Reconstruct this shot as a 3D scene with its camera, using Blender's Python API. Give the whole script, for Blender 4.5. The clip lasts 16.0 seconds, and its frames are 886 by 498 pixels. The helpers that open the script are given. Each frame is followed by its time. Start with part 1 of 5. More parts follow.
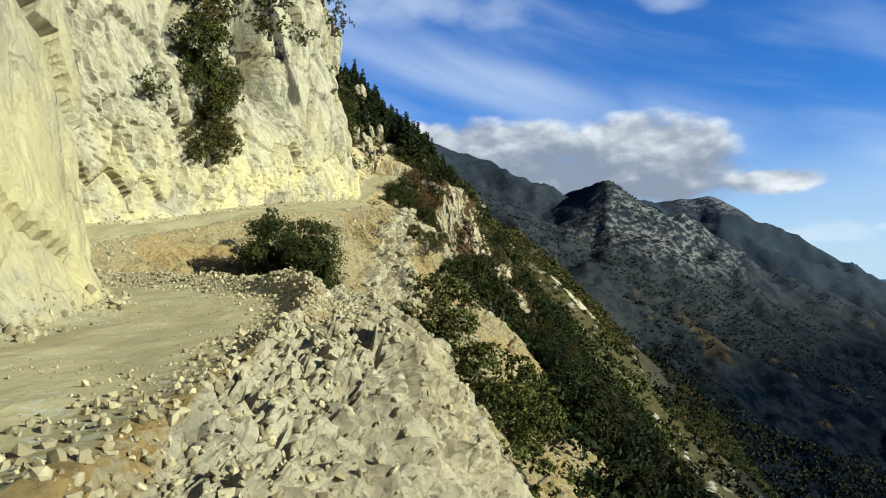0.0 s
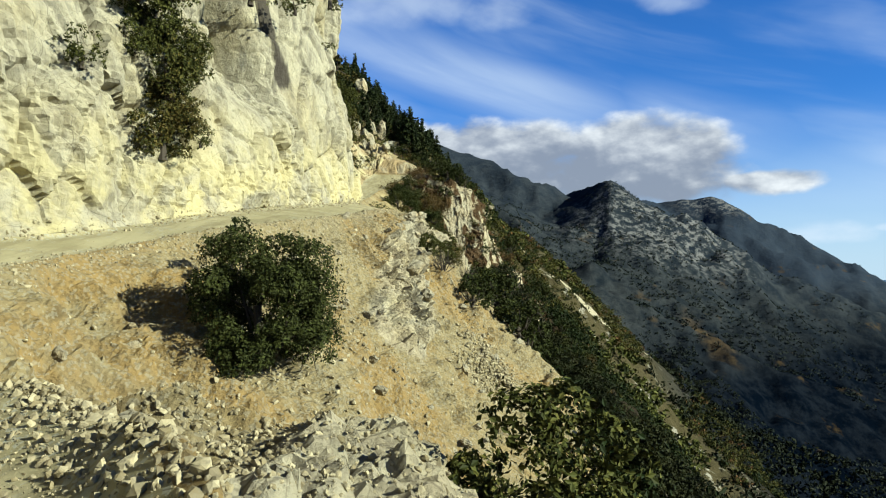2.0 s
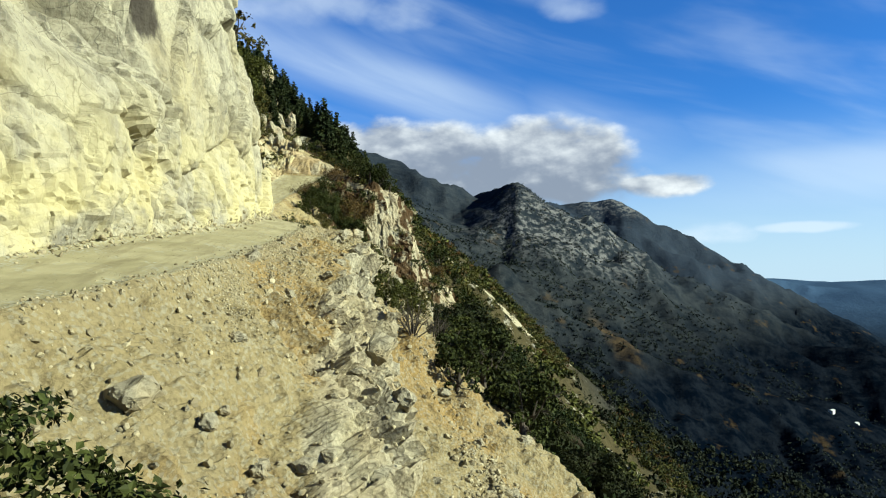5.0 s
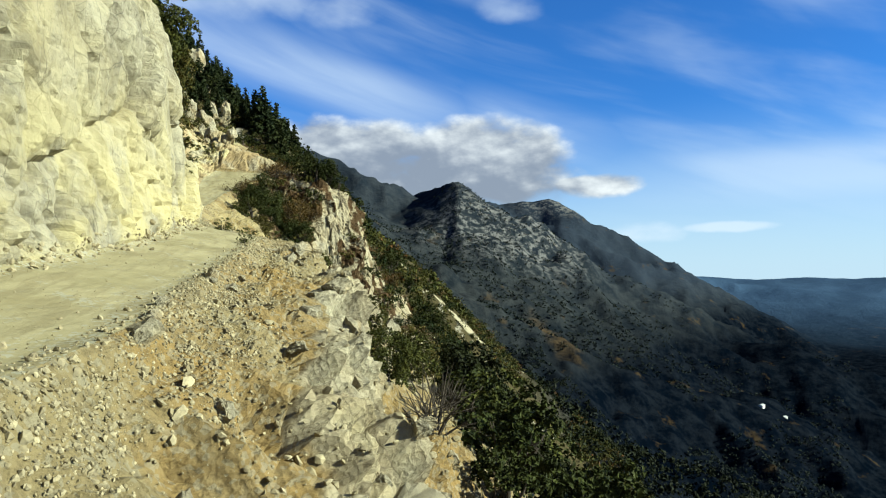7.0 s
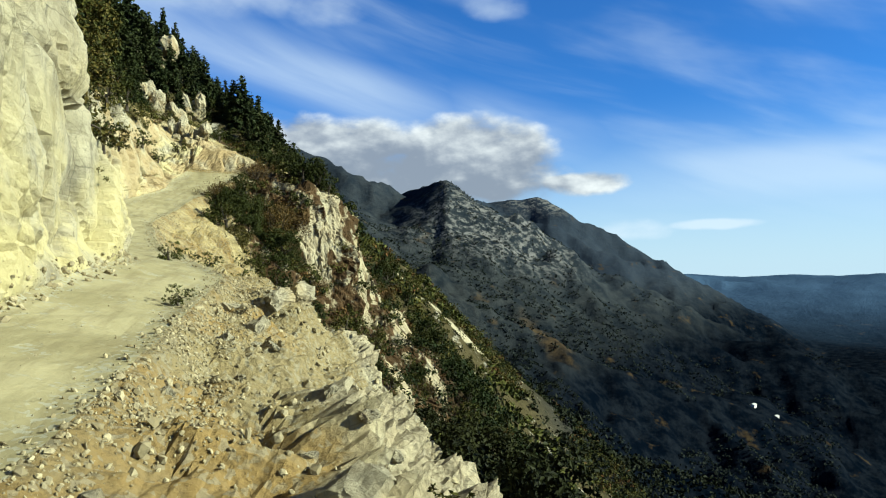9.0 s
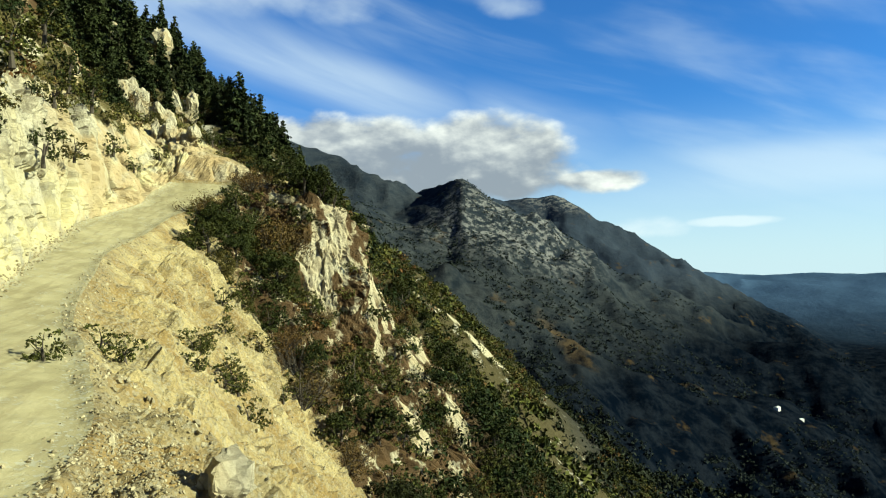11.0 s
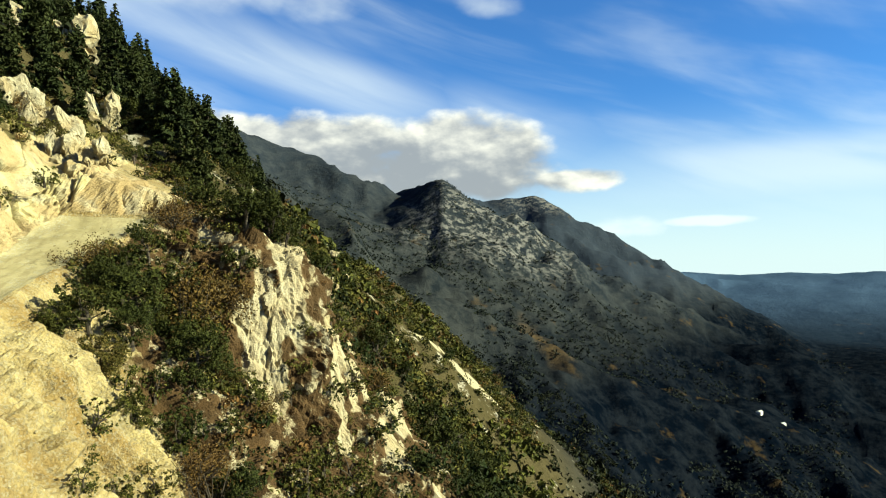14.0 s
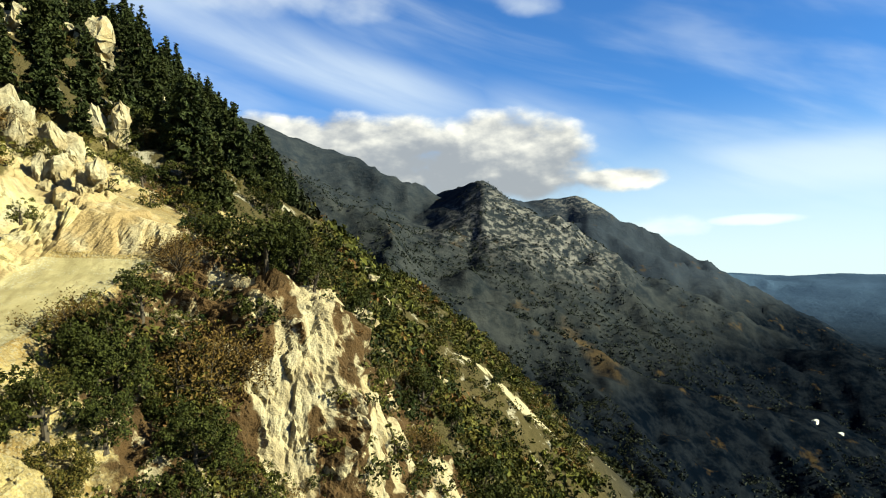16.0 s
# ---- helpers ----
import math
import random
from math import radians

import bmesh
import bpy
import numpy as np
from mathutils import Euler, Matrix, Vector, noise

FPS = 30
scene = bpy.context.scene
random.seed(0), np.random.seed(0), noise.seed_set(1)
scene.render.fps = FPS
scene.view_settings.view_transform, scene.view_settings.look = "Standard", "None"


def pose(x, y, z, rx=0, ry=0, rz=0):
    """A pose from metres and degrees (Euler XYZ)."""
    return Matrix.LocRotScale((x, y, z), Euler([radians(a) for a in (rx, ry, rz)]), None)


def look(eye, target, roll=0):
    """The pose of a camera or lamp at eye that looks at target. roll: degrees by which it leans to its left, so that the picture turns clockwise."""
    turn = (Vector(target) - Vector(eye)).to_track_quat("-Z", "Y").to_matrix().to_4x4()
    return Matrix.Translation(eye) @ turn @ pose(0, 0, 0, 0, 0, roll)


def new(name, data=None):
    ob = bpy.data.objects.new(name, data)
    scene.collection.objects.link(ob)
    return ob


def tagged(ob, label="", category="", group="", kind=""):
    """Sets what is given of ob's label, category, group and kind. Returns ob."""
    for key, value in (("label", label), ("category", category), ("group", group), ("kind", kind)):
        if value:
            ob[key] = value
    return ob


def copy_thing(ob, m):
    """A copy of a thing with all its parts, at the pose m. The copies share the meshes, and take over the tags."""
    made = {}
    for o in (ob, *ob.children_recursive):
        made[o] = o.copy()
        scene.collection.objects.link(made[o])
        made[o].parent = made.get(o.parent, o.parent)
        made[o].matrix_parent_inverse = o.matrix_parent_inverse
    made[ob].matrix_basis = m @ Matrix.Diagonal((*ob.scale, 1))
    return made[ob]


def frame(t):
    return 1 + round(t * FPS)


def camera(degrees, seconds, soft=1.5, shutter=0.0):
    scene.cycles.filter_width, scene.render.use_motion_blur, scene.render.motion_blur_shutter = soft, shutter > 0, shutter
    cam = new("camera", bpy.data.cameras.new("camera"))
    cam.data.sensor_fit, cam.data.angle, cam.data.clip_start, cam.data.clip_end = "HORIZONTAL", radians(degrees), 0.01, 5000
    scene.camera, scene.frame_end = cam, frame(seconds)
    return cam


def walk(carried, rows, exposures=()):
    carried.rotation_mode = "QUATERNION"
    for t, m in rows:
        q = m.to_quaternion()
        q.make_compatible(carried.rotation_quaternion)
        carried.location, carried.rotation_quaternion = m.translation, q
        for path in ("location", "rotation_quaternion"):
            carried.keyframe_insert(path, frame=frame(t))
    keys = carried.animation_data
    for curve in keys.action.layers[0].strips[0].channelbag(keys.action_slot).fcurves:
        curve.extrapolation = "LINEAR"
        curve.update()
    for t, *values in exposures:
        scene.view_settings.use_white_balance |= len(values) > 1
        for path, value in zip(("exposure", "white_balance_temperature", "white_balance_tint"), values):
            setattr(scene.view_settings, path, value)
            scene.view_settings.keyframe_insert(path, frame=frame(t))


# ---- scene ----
cam = camera(64.7, 16.0, 1.1)
METRES, EYE, TILT, LEAN, TURN = 120.0, 0.0, 2.1, 0.0, 0.0
ROWS = [
    (0.0, 0.0, 0.0, 0.0, -0.0, 0.0, 0.0),
    (0.5, -0.0037, 0.0261, 0.0016, 0.07, -0.01, -0.07),
    (1.0, -0.0069, 0.0519, 0.0036, 0.08, -0.02, -0.07),
    (1.5, -0.01, 0.0774, 0.0059, 0.07, -0.0, -0.08),
    (2.0, -0.0138, 0.1061, 0.0097, 0.02, 0.01, -0.04),
    (2.5, -0.0178, 0.1335, 0.0133, -0.05, 0.03, -0.03),
    (3.0, -0.0223, 0.164, 0.0177, -0.19, 0.03, -0.0),
    (3.5, -0.0268, 0.1925, 0.0217, -1.94, 0.05, -0.06),
    (4.0, -0.032, 0.2249, 0.0252, -3.9, 0.06, 0.02),
    (4.5, -0.0364, 0.2546, 0.029, -4.91, 0.03, -0.06),
    (5.0, -0.0412, 0.2877, 0.0321, -7.67, 0.03, 0.02),
    (7.5, -0.0522, 0.4468, 0.0462, -12.97, -0.08, 0.12),
    (8.0, -0.0512, 0.4809, 0.0503, -13.26, -0.13, 0.18),
    (8.5, -0.0492, 0.5121, 0.0549, -13.55, -0.17, 0.2),
    (9.0, -0.0459, 0.545, 0.0598, -13.76, -0.19, 0.3),
    (11.5, -0.0171, 0.7006, 0.0942, -12.34, -0.4, 0.39),
    (12.0, -0.0101, 0.733, 0.1019, -12.43, -0.41, 0.36),
    (12.5, -0.0041, 0.7628, 0.1086, -12.45, -0.42, 0.38),
    (13.0, 0.0022, 0.7941, 0.1168, -11.94, -0.45, 0.35),
    (13.5, 0.0071, 0.8236, 0.1246, -12.69, -0.46, 0.34),
    (14.0, 0.011, 0.8569, 0.1324, -14.2, -0.45, 0.37),
    (14.5, 0.0144, 0.887, 0.1395, -13.97, -0.43, 0.44),
    (15.0, 0.018, 0.9171, 0.1478, -12.67, -0.42, 0.47),
    (15.5, 0.0209, 0.9448, 0.1555, -11.79, -0.42, 0.46),
    (16.0, 0.0237, 0.9746, 0.1638, -10.94, -0.43, 0.48),
]
walk(cam, [(t, pose(0, 0, EYE, TILT, LEAN, TURN) @ pose(METRES * x, METRES * y, METRES * z, 90 + pitch, roll, yaw)) for t, x, y, z, yaw, pitch, roll in ROWS],
     exposures=((0.0, 1.13, 5800, 7), (5.0, 1.22, 5820, 4), (9.0, 1.23, 5880, 2), (12.0, 1.43, 6600, -4), (16.0, 1.58, 6980, 3)))

# ---- world, sun, exposure ----
SUN_AZ = Vector((0.90, -0.42, 0.0)).normalized()      # where the sun stands, seen from the place
SUN_EL = radians(25.0)
world = bpy.data.worlds.new("world")
scene.world = world
world.use_nodes = True


class Nodes:
    """Short hand for building node trees."""

    def __init__(self, tree):
        self.tree, self.make = tree, tree.nodes.new
        tree.nodes.clear()

    def put(self, node, socket, value):
        if value is None:
            return
        if isinstance(value, bpy.types.NodeSocket):
            self.tree.links.new(value, node.inputs[socket])
        else:
            node.inputs[socket].default_value = value

    def math(self, op, a, b=None, c=None, clamp=False):
        n = self.make("ShaderNodeMath")
        n.operation, n.use_clamp = op, clamp
        for i, v in enumerate((a, b, c)):
            self.put(n, i, v)
        return n.outputs[0]

    def vec(self, op, a, b=None):
        n = self.make("ShaderNodeVectorMath")
        n.operation = op
        self.put(n, 0, a)
        self.put(n, 1, b)
        return n.outputs[0]

    def noise(self, vector, scale, detail=6, rough=0.55, distort=0.0):
        n = self.make("ShaderNodeTexNoise")
        for k, v in (("Vector", vector), ("Scale", scale), ("Detail", detail), ("Roughness", rough), ("Distortion", distort)):
            self.put(n, k, v)
        return n.outputs[0]

    def cells(self, vector, scale, feature="F1", out="Distance"):
        n = self.make("ShaderNodeTexVoronoi")
        n.feature = feature
        self.put(n, "Vector", vector)
        self.put(n, "Scale", scale)
        return n.outputs[out]

    def ramp(self, value, lo, hi, a=0.0, b=1.0):
        n = self.make("ShaderNodeMapRange")
        n.interpolation_type = "SMOOTHSTEP"
        for i, v in enumerate((value, lo, hi, a, b)):
            self.put(n, i, v)
        return n.outputs[0]

    def mix(self, fac, a, b, blend="MIX"):
        n = self.make("ShaderNodeMix")
        n.data_type, n.blend_type = "RGBA", blend
        self.put(n, 0, fac)
        self.put(n, 6, (*a, 1) if isinstance(a, tuple) else a)
        self.put(n, 7, (*b, 1) if isinstance(b, tuple) else b)
        return n.outputs[2]

    def scaled(self, vector, s):
        n = self.make("ShaderNodeMapping")
        self.put(n, "Vector", vector)
        self.put(n, "Scale", s)
        return n.outputs[0]

    def split(self, vector):
        n = self.make("ShaderNodeSeparateXYZ")
        self.put(n, 0, vector)
        return n.outputs


w = Nodes(world.node_tree)
sky = w.make("ShaderNodeTexSky")
sky.sky_type, sky.sun_disc = "NISHITA", False
sky.sun_elevation, sky.sun_rotation = SUN_EL, math.atan2(SUN_AZ.x, SUN_AZ.y)
sky.altitude, sky.air_density, sky.dust_density, sky.ozone_density = 900, 1.1, 0.6, 3.0
way = w.make("ShaderNodeTexCoord").outputs["Generated"]
dx, dy, dz = w.split(way)[0:3]
az = w.math("ARCTAN2", dx, dy)
# a cumulus bank behind the range, small puffs and thin streaks of cirrus, in azimuth and height
place = w.make("ShaderNodeCombineXYZ")
for axis, socket in enumerate((az, dz)):
    w.put(place, axis, socket)
flat = place.outputs[0]
billow_co = w.scaled(flat, (1.0, 1.7, 1.0))
bumps = w.noise(billow_co, 15.0, 7, 0.52)
soft_bumps = w.noise(billow_co, 6.5, 2, 0.5)
toward_sun = w.noise(w.vec("ADD", billow_co, (0.010, 0.022, 0.0)), 15.0, 5, 0.50)
wide_lit = w.noise(w.vec("ADD", billow_co, (0.02, 0.05, 0.0)), 6.5, 2, 0.5)


def cloud(centre, half, level, up, down, gain):
    """A rounded bank round an azimuth and a height of the sky, flatter below than above: how dense, and how high in it."""
    a = w.math("DIVIDE", w.math("SUBTRACT", az, centre), half)
    lift = w.math("SUBTRACT", dz, level)
    b = w.math("ADD", w.math("DIVIDE", w.math("MAXIMUM", lift, 0.0), up), w.math("DIVIDE", w.math("MINIMUM", lift, 0.0), down))
    r = w.math("ADD", w.math("MULTIPLY", a, a), w.math("MULTIPLY", b, b))
    rough = w.math("ADD", w.math("MULTIPLY", w.math("SUBTRACT", bumps, 0.5), gain), w.math("MULTIPLY", w.math("SUBTRACT", soft_bumps, 0.5), gain * 0.8))
    return w.math("ADD", w.math("SUBTRACT", 1.0, r), rough), b


bank_a, high_a = cloud(0.085, 0.150, 0.172, 0.050, 0.070, 1.5)
bank_b, high_b = cloud(0.275, 0.150, 0.160, 0.064, 0.070, 1.5)
bank_e, _ = cloud(0.200, 0.260, 0.140, 0.040, 0.060, 1.3)
bank_g, _ = cloud(0.440, 0.075, 0.124, 0.016, 0.022, 1.6)
bank_h, _ = cloud(-0.040, 0.100, 0.190, 0.030, 0.060, 1.8)
bank = w.ramp(w.math("MAXIMUM", w.math("MAXIMUM", bank_a, bank_b), w.math("MAXIMUM", bank_e, w.math("MAXIMUM", bank_g, bank_h))), -0.05, 0.62)
puff_c, _ = cloud(0.490, 0.070, 0.050, 0.020, 0.014, 2.6)
puff_f, _ = cloud(0.610, 0.060, 0.058, 0.008, 0.008, 2.0)
puff_d, _ = cloud(-0.060, 0.130, 0.365, 0.050, 0.030, 2.0)
puff_i, _ = cloud(0.075, 0.060, 0.352, 0.030, 0.022, 2.2)
puff_j, _ = cloud(0.325, 0.050, 0.352, 0.026, 0.016, 2.2)
puffs = w.math("MAXIMUM", w.math("MULTIPLY", w.ramp(puff_c, 0.0, 1.3), 0.6), w.math("MULTIPLY", w.ramp(puff_f, 0.0, 1.0), 0.6))
for body, much in ((puff_d, 0.45), (puff_i, 0.40), (puff_j, 0.40)):
    puffs = w.math("MAXIMUM", puffs, w.math("MULTIPLY", w.ramp(body, -0.3, 1.6), much))
# cirrus lies along lines that fall to the right; the broad fan on the left is the thickest
turned = w.make("ShaderNodeMapping")
w.put(turned, "Vector", flat)
w.put(turned, "Rotation", (0.0, 0.0, radians(17)))
along, across = w.split(turned.outputs[0])[0:2]
wisps = w.noise(w.scaled(turned.outputs[0], (2.0, 10.0, 1.0)), 1.0, 5, 0.50, 0.5)
threads = w.noise(w.scaled(turned.outputs[0], (4.0, 27.0, 1.0)), 1.0, 4, 0.50, 0.3)


def band(value, centre, half):
    return w.ramp(w.math("ABSOLUTE", w.math("SUBTRACT", value, centre)), half, half * 0.15)


fan = w.math("MULTIPLY", band(across, 0.272, 0.062), w.ramp(along, 0.32, 0.02))
low_veil = w.math("MULTIPLY", band(dz, 0.125, 0.060), w.ramp(az, 0.36, 0.62))
mid_veil = w.math("MULTIPLY", band(across, 0.30, 0.050), band(along, 0.28, 0.16))
fibre = w.math("ADD", w.math("MULTIPLY", wisps, 0.8), w.math("MULTIPLY", threads, 0.2))
veil = w.math("MULTIPLY", fan, w.ramp(fibre, 0.26, 0.70, 0.12, 0.62))
veil = w.math("MAXIMUM", veil, w.math("MULTIPLY", low_veil, w.ramp(fibre, 0.34, 0.66, 0.12, 0.50)))
veil = w.math("MAXIMUM", veil, w.math("MULTIPLY", mid_veil, w.ramp(fibre, 0.34, 0.64, 0.10, 0.52)))
elsewhere = w.math("MULTIPLY", w.ramp(fibre, 0.42, 0.70, 0.0, 0.34), w.math("MULTIPLY", w.ramp(dz, 0.02, 0.12), w.ramp(dz, 0.75, 0.45)))
veil = w.math("MAXIMUM", veil, elsewhere)
relief = w.math("ADD", w.math("MULTIPLY", w.math("SUBTRACT", bumps, toward_sun), 2.0), w.math("MULTIPLY", w.math("SUBTRACT", soft_bumps, wide_lit), 1.3))
top = w.math("ADD", w.math("MAXIMUM", high_a, high_b), w.ramp(az, 0.37, 0.44, 0.0, 1.3))
lit = w.ramp(w.math("ADD", w.math("MULTIPLY", top, 0.50), relief), -0.30, 1.15)
cloud_colour = w.mix(lit, (3.6, 3.9, 4.5), (13.2, 12.8, 11.8))
tint = w.mix(1.0, sky.outputs[0], (0.47, 1.0, 1.70), "MULTIPLY")
low = w.mix(w.ramp(dz, 0.24, -0.02, 0.0, 0.85), tint, (8.0, 9.6, 10.4))
low = w.mix(1.0, low, w.mix(w.ramp(dz, 0.40, 0.75), (1.0, 1.0, 1.0), (0.30, 0.32, 0.38)), "MULTIPLY")
with_veil = w.mix(veil, low, (9.0, 10.0, 11.0))
with_puffs = w.mix(puffs, with_veil, (10.0, 10.6, 11.0))
final = w.mix(w.math("MULTIPLY", bank, 0.95), with_puffs, cloud_colour)
back = w.make("ShaderNodeBackground")
w.put(back, 0, final)
w.put(back, 1, 0.038)
w.tree.links.new(back.outputs[0], w.make("ShaderNodeOutputWorld").inputs[0])

sun = new("sun", bpy.data.lights.new("sun", "SUN"))
sun.data.energy, sun.data.angle, sun.data.color = 5.0, radians(0.6), (0.98, 0.96, 0.74)
sun_way = Vector((SUN_AZ.x * math.cos(SUN_EL), SUN_AZ.y * math.cos(SUN_EL), math.sin(SUN_EL)))
sun.matrix_world = look(sun_way * 300, (0, 0, 0))


# ---- materials ----
def material(name, rough=0.9, gloss=0.12):
    m = bpy.data.materials.new(name)
    m.use_nodes = True
    n = Nodes(m.node_tree)
    shader = n.make("ShaderNodeBsdfPrincipled")
    n.tree.links.new(shader.outputs[0], n.make("ShaderNodeOutputMaterial").inputs[0])
    shader.inputs["Roughness"].default_value = rough
    shader.inputs["Specular IOR Level"].default_value = gloss
    return m, n, shader


def bump(n, shader, height, strength, distance):
    b = n.make("ShaderNodeBump")
    n.put(b, "Strength", strength)
    n.put(b, "Distance", distance)
    n.put(b, "Height", height)
    n.tree.links.new(b.outputs[0], shader.inputs["Normal"])


def attribute(n, name):
    a = n.make("ShaderNodeAttribute")
    a.attribute_name = name
    return a.outputs["Fac"]


def limestone_colour(n, co):
    """Cream limestone with grey weathering, ochre stains and thin dark cracks."""
    big = n.noise(co, 0.16, 5, 0.6)
    mid = n.noise(n.scaled(co, (1, 1, 0.45)), 0.9, 7, 0.66)
    fine = n.noise(co, 6.0, 6, 0.7)
    c = n.mix(n.ramp(mid, 0.32, 0.55), (0.148, 0.133, 0.094), (0.335, 0.304, 0.204))
    c = n.mix(n.ramp(big, 0.47, 0.68, 0.0, 0.42), c, (0.310, 0.252, 0.112))
    c = n.mix(n.ramp(fine, 0.34, 0.50, 0.35, 0.0), c, (0.095, 0.086, 0.062))
    drips = n.noise(n.scaled(co, (1.6, 1.6, 0.12)), 0.8, 5, 0.6)
    c = n.mix(n.ramp(drips, 0.58, 0.72, 0.0, 0.5), c, (0.100, 0.096, 0.088))
    bent = n.make("ShaderNodeVectorMath")
    bent.operation = "MULTIPLY_ADD"
    warp = n.make("ShaderNodeTexNoise")
    n.put(warp, "Vector", co)
    n.put(warp, "Scale", 0.9)
    n.put(bent, 0, warp.outputs[1])
    n.put(bent, 1, (0.45, 0.45, 0.45))
    n.put(bent, 2, n.scaled(co, (1, 1, 0.6)))
    for scale in (0.8, 2.3):      # blocks of slightly different tone
        c = n.mix(n.ramp(n.split(n.cells(bent.outputs[0], scale, "F1", "Color"))[0], 0.35, 0.9, 0.0, 0.24), c, (0.200, 0.176, 0.122))
    for scale, width, dark in ((0.45, 0.012, 0.55), (1.5, 0.020, 0.36)):
        crack = n.cells(bent.outputs[0], scale, "DISTANCE_TO_EDGE")
        c = n.mix(n.ramp(crack, 0.0, width, dark, 0.0), c, (0.060, 0.052, 0.040))
    return c, fine, mid


def make_rock(name, fresh):
    m, n, shader = material(name, 0.88)
    co = n.make("ShaderNodeTexCoord").outputs["Object"]
    c, fine, mid = limestone_colour(n, co)
    if not fresh:
        c = n.mix(n.ramp(n.noise(co, 0.5, 5, 0.6), 0.40, 0.62, 0.1, 0.7), c, (0.235, 0.178, 0.090))
    if fresh:
        cut = n.math("MULTIPLY", attribute(n, "fresh"), n.ramp(n.noise(co, 0.35, 5, 0.6), 0.36, 0.6))
        c = n.mix(n.math("MULTIPLY", cut, 0.75), c, (0.440, 0.378, 0.176))
        c = n.mix(n.math("MULTIPLY", attribute(n, "pale"), n.ramp(n.noise(co, 0.22, 6, 0.6), 0.40, 0.55)), c, n.mix(n.noise(co, 0.8, 6, 0.65), (0.238, 0.164, 0.070), (0.312, 0.262, 0.152)))
        # darkness of the overhung recess, put into the rock colour as a streak
        recess_dark = n.ramp(n.math("ADD", attribute(n, "recess_shade"), n.math("MULTIPLY", n.math("SUBTRACT", n.noise(n.scaled(co, (1.5, 1.5, 0.3)), 0.8, 6, 0.65), 0.5), 1.3)), 0.45, 0.75, 0.0, 0.9)
        c = n.mix(recess_dark, c, (0.030, 0.024, 0.019))
        grown = n.ramp(n.math("ADD", attribute(n, "veg"), n.math("MULTIPLY", n.math("SUBTRACT", n.noise(co, 0.28, 6, 0.62), 0.5), 1.8)), 0.55, 0.75)
        c = n.mix(grown, c, n.mix(n.noise(co, 0.9, 6, 0.65), (0.030, 0.030, 0.009), (0.112, 0.085, 0.033)))
    n.put(shader, "Base Color", c)
    grain = n.noise(co, 3.0, 9, 0.72)
    bump(n, shader, n.math("ADD", grain, n.math("MULTIPLY", n.cells(co, 3.2), 0.08)), 1.0, 0.16)
    return m


def make_soil(name):
    """The slope: ochre soil and rubble, grey scree, rock where it is bare, brown litter under the bushes."""
    m, n, shader = material(name, 0.95)
    co = n.make("ShaderNodeTexCoord").outputs["Object"]
    rock_c, fine, mid = limestone_colour(n, co)
    big = n.noise(co, 0.12, 5, 0.6)
    soil = n.mix(n.ramp(big, 0.44, 0.54), (0.204, 0.138, 0.050), (0.200, 0.158, 0.076))
    soil = n.mix(attribute(n, "pale"), soil, n.mix(n.ramp(n.noise(n.scaled(co, (0.4, 1.3, 0.4)), 0.3, 7, 0.62), 0.40, 0.60), (0.186, 0.126, 0.045), (0.288, 0.230, 0.105)))
    runs = n.noise(n.scaled(co, (0.35, 1.6, 0.35)), 0.9, 6, 0.65)
    soil = n.mix(n.ramp(runs, 0.44, 0.62, 0.0, 0.5), soil, (0.170, 0.138, 0.074))
    soil = n.mix(n.ramp(n.noise(co, 0.55, 6, 0.7), 0.56, 0.70, 0.0, 0.8), soil, (0.092, 0.066, 0.029))
    chips = n.cells(co, 9.0, "F1", "Color")
    soil = n.mix(n.ramp(n.split(chips)[0], 0.70, 0.78, 0.0, 0.4), soil, (0.247, 0.234, 0.170))
    soil = n.mix(n.ramp(n.noise(co, 5.0, 6, 0.75), 0.38, 0.52, 0.42, 0.0), soil, (0.070, 0.053, 0.025))
    rock_c = n.mix(n.math("MULTIPLY", attribute(n, "ochre"), n.ramp(n.noise(co, 0.35, 5, 0.6), 0.36, 0.56, 0.25, 0.9)), rock_c, n.mix(n.noise(co, 1.6, 6, 0.7), (0.15, 0.095, 0.035), (0.30, 0.225, 0.11)))
    c = n.mix(n.ramp(attribute(n, "rock"), 0.3, 0.6), soil, rock_c)
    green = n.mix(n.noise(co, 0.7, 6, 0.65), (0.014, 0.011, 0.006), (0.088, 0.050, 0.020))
    # litter under the close wood, with the wood's shade put into its colour
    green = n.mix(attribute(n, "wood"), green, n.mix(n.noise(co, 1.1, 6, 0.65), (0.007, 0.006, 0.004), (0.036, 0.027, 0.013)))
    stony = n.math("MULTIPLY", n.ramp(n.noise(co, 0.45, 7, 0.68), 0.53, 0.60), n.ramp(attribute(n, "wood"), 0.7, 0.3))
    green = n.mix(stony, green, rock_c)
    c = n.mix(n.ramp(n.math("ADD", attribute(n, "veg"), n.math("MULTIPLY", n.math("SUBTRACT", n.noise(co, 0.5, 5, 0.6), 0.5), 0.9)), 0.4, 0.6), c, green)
    n.put(shader, "Base Color", c)
    grain = n.math("ADD", n.noise(co, 2.5, 9, 0.75), n.math("MULTIPLY", n.cells(co, 6.0), 0.5))
    bump(n, shader, grain, 1.0, 0.10)
    return m


